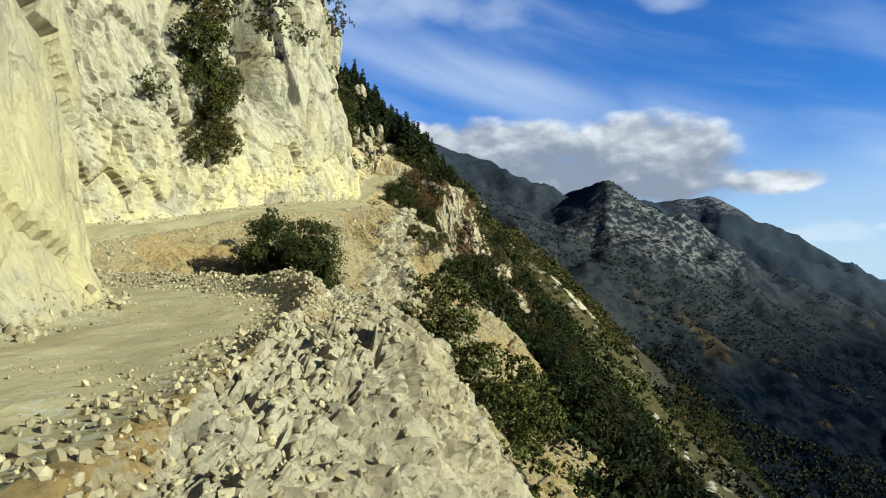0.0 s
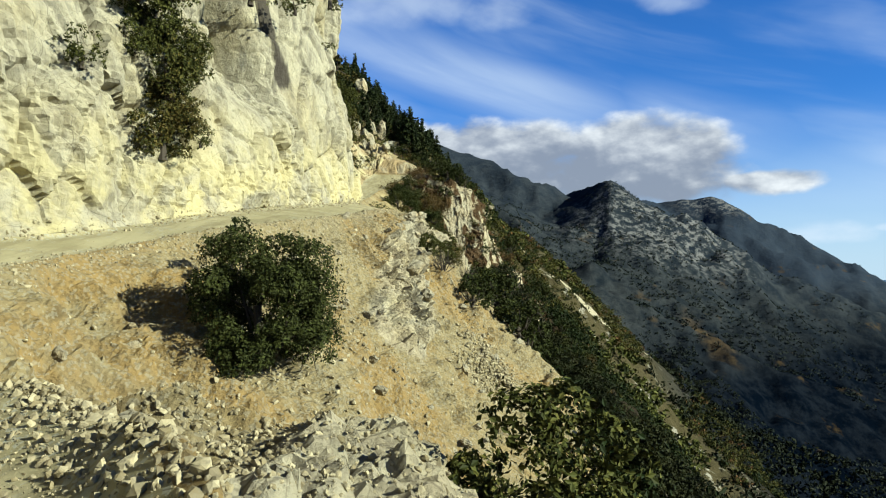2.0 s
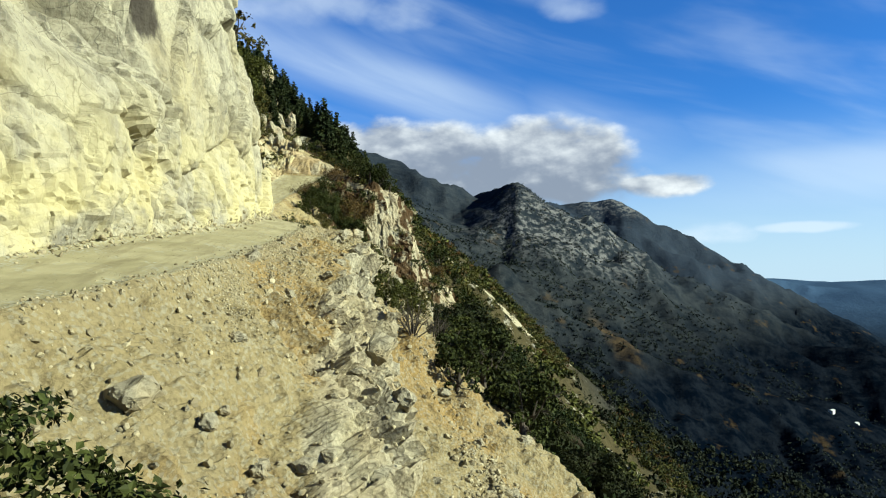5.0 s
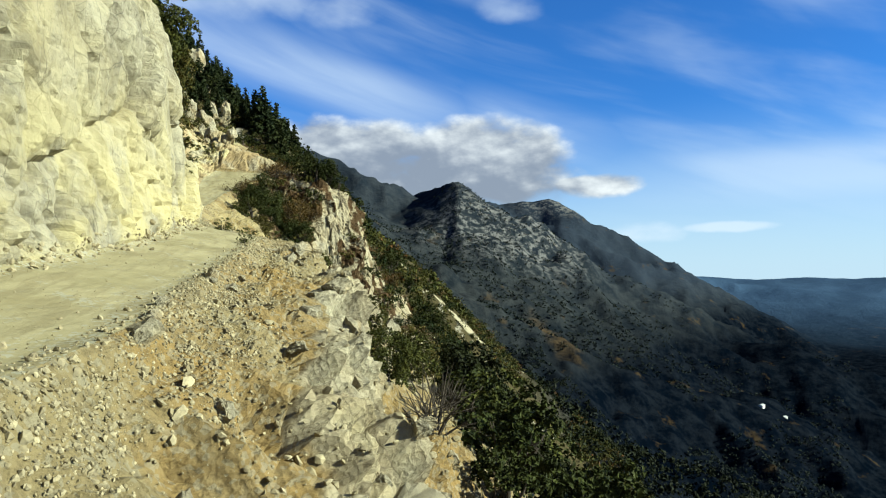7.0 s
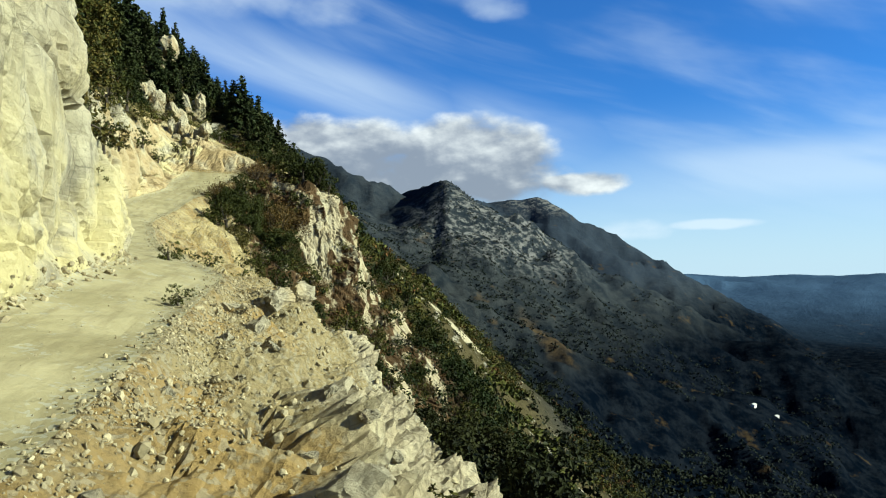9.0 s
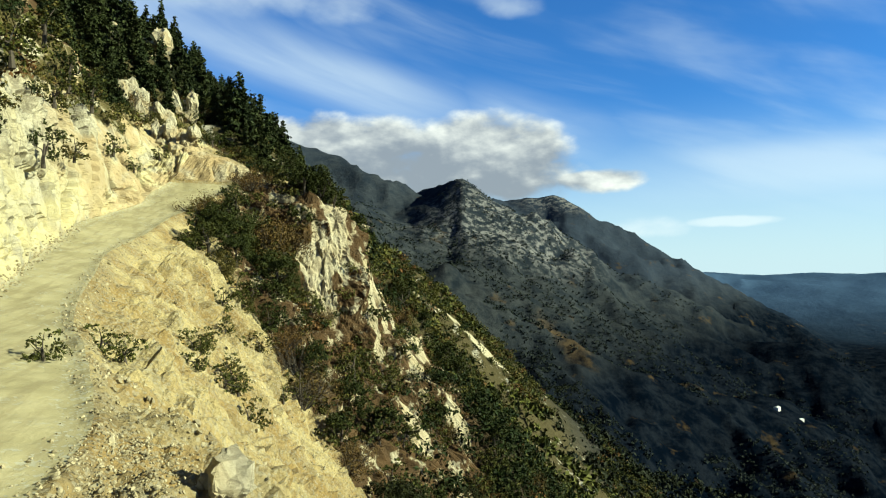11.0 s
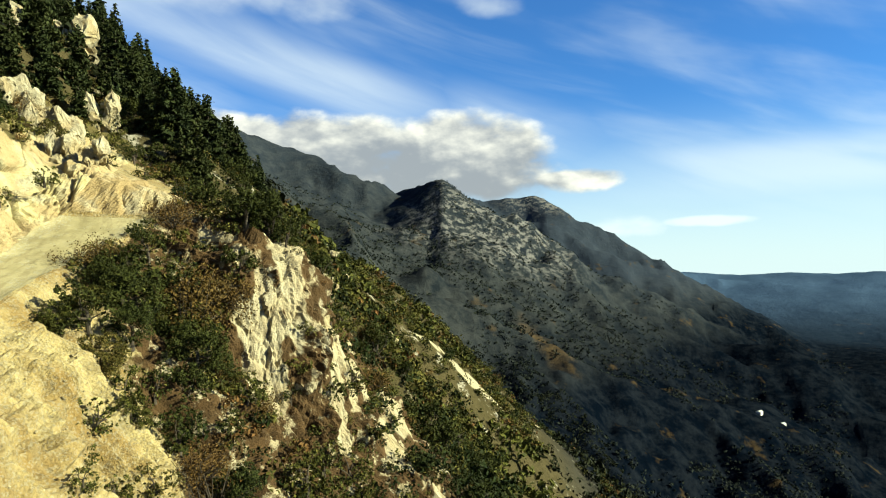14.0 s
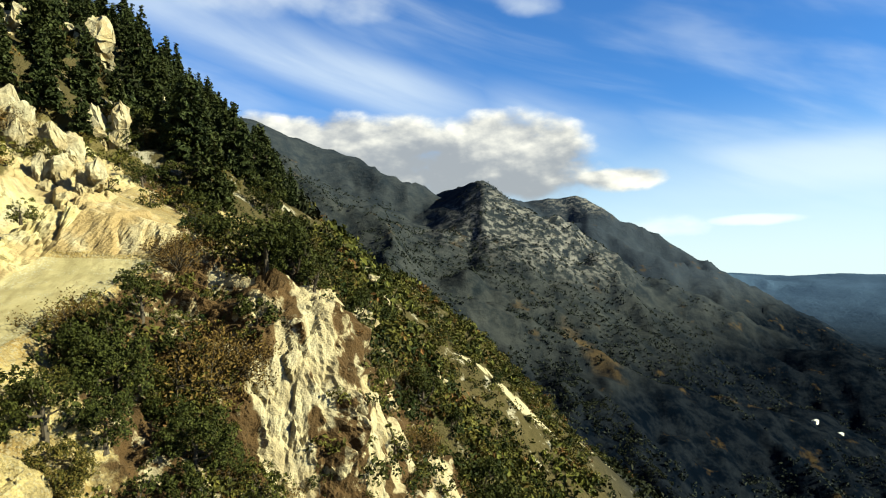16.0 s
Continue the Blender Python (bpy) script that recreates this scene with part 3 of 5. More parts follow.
d += rocky * (stand + (0.22 + 0.62 * (1 - near_lip)) * facets(crag * 0.6 + 3, 70, 0.14, on_rock) + (1 - near_lip) * 0.44 * facets(crag * np.array([1.5, 1.5, 0.6]), 90, 0.3, on_rock) + near_lip * 0.15 * facets(crag * 1.5, 95, 0.3, on_rock) + (0.16 + 0.12 * bell(yy, 78, 20)) * facets(crag * 2.8, 110, 0.45, on_rock) + 0.10 * near_lip * facets(crag * 5.6, 115, 0.5, on_rock)) * fine_w * np.where(yy > 150, 0.62, 1.0)
d += slopy * (1 - rocky) * (0.30 * fbm(P * 0.35, 4, 7) + 0.16 * facets(P * 1.0, 130, 0.4, on_soil) + 0.07 * facets(P * 2.6, 150, 0.6, on_soil)) * np.clip((zone - 4) / 0.4, 0, 1)
runs = fbm(np.stack([P[:, 0] * 0.10, yy * 0.42, P[:, 2] * 0.10], 1), 4, 44)
d += slopy * (1 - rocky) * (yy > 24) * (1 + 0.7 * (yy > 100)) * (0.50 * (1 - np.abs(runs) * 2.2) - 0.2 + 0.60 * np.maximum(facets(P * 0.45, 170, 0.3, on_soil) - 0.05, 0) + 0.30 * np.maximum(facets(P * 1.3, 175, 0.4, on_soil) - 0.1, 0)) * np.clip((zone - 4.15) / 0.4, 0, 1)
d -= slopy * 1.2 * bell(P[:, 0], -6.4, 1.6) * bell(yy, 165, 5)      # the gully beside the spur
d += slopy * veg * 0.9 * fbm(P * 0.16, 4, 9)
d -= cliffy * (4.2 * bell(yy + 0.25 * (P[:, 2] - 20), 67.8, 0.9) * bell(P[:, 2], 21.5, 4.5) + 1.2 * bell(yy, 57.5, 0.5) * bell(P[:, 2], 12, 5))
recess = bell(yy, 66.5, 4.6) * np.clip((P[:, 2] - 13.5) / 4.5, 0, 1) * np.clip((31 - P[:, 2]) / 3, 0, 1)
d -= cliffy * 3.0 * recess
# where the recess and its crack get their shade as colour
recess_shade = np.maximum(bell(yy, 71.2 - 0.22 * (P[:, 2] - 20), 0.9) * np.clip((P[:, 2] - 15.5) / 3, 0, 1), 0.8 * bell(yy, 69.0, 2.2) * np.clip((P[:, 2] - 22) / 3, 0, 1)) * cliffy
d += on_road * (0.05 * fbm(P * 0.8, 4, 3))
edge_up = bell(zone, 4.06, 0.13) * (yy < 178)      # the berm of rubble along the edge
d += edge_up * 0.48 * bell(yy, 18, 6)
d += edge_up * (0.16 + 0.22 * np.clip(fbm(P * 0.7, 3, 4), 0, 1))
foot_up = bell(zone, 2.98, 0.07) * (yy < 180)      # fallen chips along the foot of the cliff
d += foot_up * (0.12 + 0.18 * np.clip(fbm(P * 0.6, 3, 6), 0, 1))
G = (P + nrm.reshape(-1, 3) * d[:, None]).reshape(NR, NC, 3)
fresh = np.clip(1.25 - (zone < 3) * (P[:, 2] - np.interp(yy, ROWS_Y, cols_z[4])) / 6.5, 0, 1)


ochre = np.clip((yy - 172) / 5, 0, 1) * np.clip((200 - yy) / 8, 0, 1) * np.clip((-5 - P[:, 0]) / 3, 0, 1)
pale = np.clip((yy - 98) / 12, 0, 1) * np.where(zone < 3, np.clip((yy - 140) / 20, 0, 1), 1.0)
pale = np.maximum(pale, track)
ochre = np.maximum(ochre, np.where(yy < 26, 0.28, np.where(yy > 158, 0.42, 0.35)))


def link_mesh(name, verts, faces, mat, smooth=False, attrs=()):
    me = bpy.data.meshes.new(name)
    me.from_pydata(verts, [], faces)
    for key, values in attrs:
        a = me.attributes.new(key, "FLOAT", "POINT")
        a.data.foreach_set("value", np.ascontiguousarray(values, dtype=np.float32))
    if smooth:
        me.polygons.foreach_set("use_smooth", np.ones(len(me.polygons), dtype=bool))
    me.materials.append(mat)
    me.update()
    return new(name, me)


def grid_faces(nr, nc):
    i = np.arange(nr * nc).reshape(nr, nc)
    return np.stack([i[:-1, :-1], i[:-1, 1:], i[1:, 1:], i[1:, :-1]], 2).reshape(-1, 4).tolist()


def strip(name, c0, c1, mat, label, category, r0=0, r1=None):
    r1 = NR - 1 if r1 is None else r1
    g = G[r0:r1 + 1, c0:c1 + 1]
    pick = np.arange(NR * NC).reshape(NR, NC)[r0:r1 + 1, c0:c1 + 1].ravel()
    edge = 1 - np.clip(roady[pick] / 0.5, 0, 1)
    ob = link_mesh(name, g.reshape(-1, 3).tolist(), grid_faces(r1 - r0 + 1, c1 - c0 + 1), mat, False,
                   (("rock", rocky[pick]), ("veg", veg[pick]), ("fresh", fresh[pick]), ("edge", edge), ("pale", pale[pick]), ("ochre", ochre[pick]), ("wood", oakwood[pick]), ("recess_shade", recess_shade[pick])))
    return tagged(ob, label, category, kind="structure")


END = int(np.searchsorted(ROWS_Y, 177.4))          # the road leaves the view behind the spur here
strip("upper_slope", starts[0], starts[2], SOIL, "scrubby hillside above the cliff, stony and green", "hillside")
strip("cliff", starts[2], starts[4], ROCK, "freshly cut pale limestone cliff above the dirt road", "cliff")
strip("road", starts[4], starts[5], ROAD, "dusty unpaved mountain road of beige crushed stone", "road", 0, END)
strip("slope_beyond", starts[4], starts[5], SOIL, "stony hillside above the end of the road", "hillside", END, NR - 1)
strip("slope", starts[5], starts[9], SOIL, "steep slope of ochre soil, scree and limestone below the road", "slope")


def ground(x, y):
    """The height of the near mountainside right of the cliff's foot."""
    r = int(np.argmin(np.abs(ROWS_Y - y)))
    row = G[r, starts[4]:]
    return float(np.interp(x, np.maximum.accumulate(row[:, 0]), row[:, 2]))


# ---- the far land: hillside beyond, valley, range and plain, one sheet out to the horizon ----
RIDGES = (
    ((-900, 1500, 560), (-300, 1700, 420), (62, 1800, 316), (304, 1850, 205)),
    ((304, 1850, 205), (365, 1543, 214), (476, 1420, 40), (640, 1300, -60), (900, 1150, -190)),
    ((304, 1850, 205), (775, 2580, 276), (950, 2510, 292), (1080, 2480, 187), (1260, 2370, 40), (1430, 2260, -115), (1700, 2050, -240)),
    ((1500, 3900, 60), (2150, 3700, 10), (2700, 3500, -90)),
    ((770, 1400, -165), (865, 1324, -127), (960, 1252, -137), (1058, 1162, -181), (1200, 1060, -240)),
    ((360, 1512, 200), (322, 1378, 92), (312, 1225, 18), (300, 1072, -50), (284, 951, -88)),
)


def far_height(x, y):
    p = np.stack([x, y, np.zeros_like(x)], 1)
    left = np.where(x < -4, 0.66 + 0.11 * np.clip((-12 - x) / 20, 0, 1), 0.84)
    hill = 27 - left * (x + 4) + 0.14 * (y - 180) - 0.42 * np.maximum(y - 340, 0) + 0.38 * np.maximum(x - 130, 0) + 0.30 * np.maximum(-120 - x, 0) * -1
    hill -= 16 * bell(y, 255, 40) * np.clip((x - 8) / 30, 0, 1) + 42 * np.clip((240 - y) / 90, 0, 1) * np.clip((x - 14) / 40, 0, 1)
    hill += 5.5 * np.clip((y - 212) / 60, 0, 1) * np.clip((-6 - x) / 16, 0, 1)
    hill += 5.0 * fbm(p * 0.02, 4, 11) + 2.2 * fbm(p * 0.09, 4, 12)
    r = np.hypot(x, y)
    plain = -330 + 290 * np.clip(r / 4800, 0, 1) ** 2.2 + 14 * fbm(p * 0.003, 4, 13)
    h = np.maximum(hill, plain)
    for n, (line, steep) in enumerate(zip(RIDGES, (0.52, 0.74, 0.60, 0.5, 0.45, 0.56))):
        for (x0, y0, z0), (x1, y1, z1) in zip(line, line[1:]):
            ex, ey = x1 - x0, y1 - y0
            t = np.clip(((x - x0) * ex + (y - y0) * ey) / (ex * ex + ey * ey), 0, 1)
            dist = np.hypot(x - x0 - t * ex, y - y0 - t * ey)
            top = z0 + (z1 - z0) * t
            rise = top - steep * dist
            rough = (1 - np.abs(fbm(p * 0.0045, 5, 20 + n))) * 60 - 42
            h = np.maximum(h, rise + rough * np.clip(dist / 140, 0.12, 1) + 3.5 * fbm(p * 0.02, 3, 30 + n))
    return h, hill, plain


near_r = 60 * np.power(4920 / 60.0, np.linspace(0, 1, 300))
ang = np.concatenate([np.arange(-180, -32, 4.0), np.arange(-32, 52, 0.25), np.arange(52, 180.1, 4.0)])
A, R = np.meshgrid(np.radians(ang), near_r, indexing="ij")
fx, fy = (R * np.sin(A)).ravel(), (100 + R * np.cos(A)).ravel()
fz, f_hill, f_plain = far_height(fx, fy)
inside = np.clip((203 - fy) / 6, 0, 1) * np.clip((70 - fx) / 14, 0, 1) * np.clip((fx + 172) / 8, 0, 1) * np.clip((fy + 28) / 6, 0, 1)
fz = fz - 30 * inside
SCREE = ((54, 296, 67, 299, 2.4), (82, 325, 99, 330, 2.2), (41, 290, 51, 295, 1.6), (30, 240, 34, 247, 1.6))
scree = np.zeros(len(fx))
for x0, y0, x1, y1, wide in SCREE:      # pale scree runs
    t = np.clip(((fx - x0) * (x1 - x0) + (fy - y0) * (y1 - y0)) / ((x1 - x0) ** 2 + (y1 - y0) ** 2), 0, 1)
    scree = np.maximum(scree, bell(np.hypot(fx - x0 - t * (x1 - x0), fy - y0 - t * (y1 - y0)), 0, wide))
# range and plain masks: distance haze as colour
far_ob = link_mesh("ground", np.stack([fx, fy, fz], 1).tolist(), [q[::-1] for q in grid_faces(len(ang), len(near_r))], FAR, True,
                   (("scree", scree), ("autumn", bell(np.hypot(fx - 368 - 0.02 * (fy - 1000), (fy - 1000) * 0.35), 0, 40)), ("valley_shade", np.maximum(np.clip((-64 - fz) / 70, 0, 1), np.clip((fx - 84 - 0.1 * (fy - 300)) / 30, 0, 1) * np.clip((760 - np.hypot(fx, fy)) / 200, 0, 1))),
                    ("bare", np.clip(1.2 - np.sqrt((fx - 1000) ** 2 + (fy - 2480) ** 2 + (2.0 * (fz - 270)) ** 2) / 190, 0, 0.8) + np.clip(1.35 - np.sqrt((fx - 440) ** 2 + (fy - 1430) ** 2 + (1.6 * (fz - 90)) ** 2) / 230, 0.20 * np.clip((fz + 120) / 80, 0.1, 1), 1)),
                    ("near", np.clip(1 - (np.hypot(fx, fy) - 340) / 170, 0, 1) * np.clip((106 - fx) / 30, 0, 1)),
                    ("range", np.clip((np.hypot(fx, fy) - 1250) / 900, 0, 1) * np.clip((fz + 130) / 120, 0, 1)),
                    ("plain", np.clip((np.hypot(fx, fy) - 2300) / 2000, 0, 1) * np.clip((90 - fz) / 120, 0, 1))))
tagged(far_ob, "wooded mountain range, valley and plain, with shade and blue haze in the colours", "landscape", kind="structure")


# ---- things: shared builders ----
rng = np.random.default_rng(7)
GN = normals_of(G)


def thing(name, label, category, group=""):
    return tagged(new(name), label, category, group)


def part(name, verts, faces, mat, parent, label="", smooth=False):
    ob = link_mesh(name, verts, faces, mat, smooth)
    ob.parent = parent
    if label:
        tagged(ob, label)
    return ob


def tube(path, radii, sides=7):
    """A tapered, bent tube along a path: trunk, limb or twig."""
    path = np.asarray(path, float)
    verts, faces = [], []
    for i, (p, r) in enumerate(zip(path, radii)):
        a = path[min(i + 1, len(path) - 1)] - path[max(i - 1, 0)]
        a = a / np.linalg.norm(a)
        u = np.cross(a, (0.31, 0.87, 0.38))
        u /= np.linalg.norm(u)
        v = np.cross(a, u)
        for k in range(sides):
            t = 2 * math.pi * k / sides
            verts.append(tuple(p + r * (math.cos(t) * u + math.sin(t) * v)))
    for i in range(len(path) - 1):
        for k in range(sides):
            faces.append((i * sides + k, i * sides + (k + 1) % sides, (i + 1) * sides + (k + 1) % sides, (i + 1) * sides + k))
    faces.append(tuple(range((len(path) - 1) * sides, len(path) * sides)))
    return verts, faces


def joined(pieces):
    verts, faces = [], []
    for v, f in pieces:
        o = len(verts)
        verts += v
        faces += [tuple(i + o for i in q) for q in f]
    return verts, faces


def leaf_cards(centres, size, r, up=0.35, facing=None, loose=0.55):
    """A small pointed leaf spray at every centre, loosely turned outwards."""
    n = len(centres)
    g = r.normal(size=(n, 3))
    if facing is None:
        g[:, 2] += up
    else:
        g = facing + g * loose
    g /= np.linalg.norm(g, axis=1, keepdims=True)
    a = np.cross(g, r.normal(size=(n, 3)))
    a /= np.linalg.norm(a, axis=1, keepdims=True)
    b = np.cross(g, a)
    s = size * r.uniform(0.6, 1.35, (n, 1))
    c = g * s * 0.2
    v = np.stack([centres - a * s, centres - b * s * 0.55 + c, centres + a * s, centres + b * s * 0.55 + c], 1).reshape(-1, 3)
    i = np.arange(n * 4).reshape(n, 4)
    return v.tolist(), i.tolist()


def lobes(count, r, width, height, low=0.25):
    """Centres and radii of the rounded masses that make an uneven crown."""
    out = []
    for _ in range(count):
        t, h = r.uniform(0, 2 * math.pi), r.uniform(low, 0.92)
        reach = width * 0.5 * math.sqrt(max(0.05, 1 - ((h - 0.45) / 0.62) ** 2)) * r.uniform(0.3, 0.95)
        out.append((reach * math.cos(t), reach * math.sin(t), h * height * 0.92, r.uniform(0.11, 0.23) * width * (16.0 / count) ** 0.25))
    return out


def crown_points(balls, count, r, shell=0.80):
    """Points in small tufts near the outsides of the masses, with gaps."""
    balls = np.array(balls)
    wgt = balls[:, 3] ** 2
    pick = r.choice(len(balls), count // 9, p=wgt / wgt.sum())
    d = r.normal(size=(len(pick), 3))
    d /= np.linalg.norm(d, axis=1, keepdims=True)
    d[:, 2] = np.where(d[:, 2] < -0.5, -d[:, 2], d[:, 2])
    rad = balls[pick, 3] * np.where(r.random(len(pick)) < 0.12, r.uniform(1.0, 1.22, len(pick)), r.uniform(shell, 1.02, len(pick)))
    tuft = balls[pick, :3] + d * rad[:, None] * np.array([1, 1, 0.85])
    spread = balls[pick, 3] * 0.11
    return np.repeat(tuft, 9, 0) + r.normal(size=(len(pick) * 9, 3)) * np.repeat(spread, 9)[:, None], np.repeat(d, 9, 0)


def broadleaf(name, label, category, width, height, leaves, leaf, mat, seed, limbs=5, balls=14, low=0.25, dead=0, group=""):
    """A tree or shrub: tapered trunk, limbs that reach into its masses, and a crown of leaf sprays."""
    r = np.random.default_rng(seed)
    ob = thing(name, label, category, group)
    masses = lobes(balls, r, width, height, low)
    base = width * 0.028 + 0.012
    top = np.array([r.normal() * 0.06 * width, r.normal() * 0.06 * width, height * 0.45])
    part("trunk", *tube([(0, 0, -0.08 * height), (0.01 * width, 0, height * 0.12), top * 0.6, top], [base * 1.5, base * 1.1, base * 0.85, base * 0.6]), BARK, ob)
    for k in range(limbs):
        m = np.array(masses[k][:3])
        a = top * r.uniform(0.25, 0.9)
        mid = (a + m) / 2 + r.normal(size=3) * 0.05 * width
        part("limb", *tube([a, mid, m], [base * 0.55, base * 0.38, base * 0.12], 5), BARK, ob)
    for k in range(dead):
        m = np.array(masses[-1 - k][:3])
        out = m * np.array([1.25, 1.25, 1.05]) + r.normal(size=3) * 0.06 * width
        twigs = [tube([m * 0.5, m, out], [base * 0.35, base * 0.25, base * 0.08], 5)]
        for _ in range(5):
            e = out + r.normal(size=3) * 0.09 * width
            twigs.append(tube([(m + out) / 2, (m + out) / 2 * 0.4 + e * 0.6, e], [base * 0.16, base * 0.10, base * 0.04], 4))
        part("dead_branch", *joined(twigs), DEAD, ob, "bare grey dead branch")
    where, out = crown_points(masses, leaves, r)
    part("crown", *leaf_cards(where, leaf, r, 0.35, out), mat, ob)
    return ob


def conifer(name, label, height, width, leaves, seed, group=""):
    """A fir: straight trunk, whorls of drooping boughs, needles in sprays along them."""
    r = np.random.default_rng(seed)
    ob = thing(name, label, "tree", group)
    part("trunk", *tube([(0, 0, -0.6), (0.03, 0, height * 0.4), (0, 0.02, height * 0.98)], [height * 0.020, height * 0.013, 0.015], 7), BARK, ob)
    points, boughs = [], []
    tiers = 15
    for i in range(tiers):
        f = i / (tiers - 1)
        z = height * (0.10 + 0.88 * f)
        reach = width * 0.5 * (1 - f) ** 0.8 * r.uniform(0.75, 1.15) + 0.08
        for k in range(max(3, int(8 * (1 - f)) + 2)):
            t = r.uniform(0, 2 * math.pi)
            rr = reach * r.uniform(0.6, 1.15)
            tip = np.array([rr * math.cos(t), rr * math.sin(t), z - 0.22 * rr + 0.05])
            if i % 3 == 0:
                boughs.append(tube([(0, 0, z), tip * 0.55 + np.array([0, 0, z]) * 0.45, tip], [0.05, 0.03, 0.01], 4))
            n = max(4, int(leaves * rr / (tiers * 5.0 * width * 0.3)))
            s = r.uniform(0.12, 1.0, (n, 1)) ** 0.7
            q = np.array([0, 0, z]) * (1 - s) + tip * s
            points.append(q + r.normal(size=(n, 3)) * np.array([0.13, 0.13, 0.09]) * width * 0.35)
    tagged(part("bough_work", *joined(boughs), BARK, ob), kind="stuff")
    part("crown", *leaf_cards(np.concatenate(points), 0.27, r, 0.9), FIR_LEAF, ob)
    return ob


def bare_bush(name, label, size, seed, leaves=0, group=""):
    """A leafless bush: many forking twigs, a few dry leaves."""
    r = np.random.default_rng(seed)
    ob = thing(name, label, "bush", group)
    tips, twigs = [], []
    for _ in range(16):
        d = r.normal(size=3) * np.array([0.6, 0.6, 0.25]) + np.array([0, 0, 0.8])
        e = d / np.linalg.norm(d) * size * r.uniform(0.55, 1.0)
        mid = e * 0.5 + r.normal(size=3) * 0.05 * size
        twigs.append(tube([(0, 0, -0.1), mid, e], [0.022 * size, 0.013 * size, 0.004 * size], 5))
        for _ in range(5):
            f = mid + (e - mid) * r.uniform(0, 1) + r.normal(size=3) * 0.17 * size
            twigs.append(tube([mid, (mid + f) / 2, f], [0.009 * size, 0.006 * size, 0.003 * size], 4))
            tips.append(f)
    tagged(part("branch_work", *joined(twigs), DEAD, ob), kind="stuff")
    if leaves:
        tips = np.array(tips)
        pts = tips[r.integers(0, len(tips), leaves)] + r.normal(size=(leaves, 3)) * 0.10 * size
        part("dry_foliage", *leaf_cards(pts, 0.026 * size, r), DRY_LEAF, ob, "sparse rusty brown leaves")
    return ob


def rock_mesh(seed, blocks=1, points=22, squash=(1, 1, 1)):
    """Angular limestone about one metre across: hulls of random points, one for a boulder, several stacked for a crag."""
    r = np.random.default_rng(seed * 31 + 5)
    verts, faces = [], []
    for k in range(blocks):
        bm = bmesh.new()
        p = r.normal(size=(points, 3))
        p *= (0.5 * r.uniform(0.78, 1.08, (points, 1))) / np.linalg.norm(p, axis=1, keepdims=True)
        if blocks > 1:
            wide = r.uniform(0.42, 0.70)
            p = p * np.array([wide, wide, r.uniform(0.5, 0.85)]) + np.array([r.normal() * 0.20, r.normal() * 0.20, -0.38 + 0.72 * k / blocks + r.normal() * 0.05])
        for q in p:
            bm.verts.new(q)
        bmesh.ops.convex_hull(bm, input=bm.verts)
        loose = [v for v in bm.verts if not v.link_faces]
        bmesh.ops.delete(bm, geom=loose, context="VERTS")
        for cuts, much in ((1, 0.034), (1, 0.018)):
            bmesh.ops.subdivide_edges(bm, edges=bm.edges[:], cuts=cuts, use_grid_fill=True)
            for v in bm.verts:
                v.co += Vector(r.normal(size=3)) * much * (0.6 if blocks > 1 else 1.0)
        bm.verts.index_update()
        o = len(verts)
        verts += [tuple(v.co[i] * squash[i] for i in range(3)) for v in bm.verts]
        faces += [tuple(v.index + o for v in f.verts) for f in bm.faces]
        bm.free()
    return verts, faces


def set_at(ob, x, y, z, size=1.0, turn=0.0, tip=0.0):
    return pose(x, y, z, tip, 0, turn) @ Matrix.Diagonal((size, size, size, 1))


# ---- the plants of the place: one of each kind, then its repeats ----
DEAD = make_bark()
DEAD.name = "grey_twig"
oak = broadleaf("holm_oak", "large dark green holm oak with some bare grey branches", "tree", 6.4, 6.4, 40000, 0.072, OAK_LEAF, 3, 8, 40, 0.06, 6)
oak.matrix_basis = pose(-9.2, 42.2, ground(-9.2, 42.2) - 0.2)
leader = broadleaf("young_oak", "thin-crowned young oak beside the large holm oak", "tree", 3.0, 6.4, 5000, 0.07, OAK_LEAF, 14, 6, 14, 0.35, 1)
leader.matrix_basis = pose(-10.6, 45.2, ground(-10.6, 45.2) - 0.2)

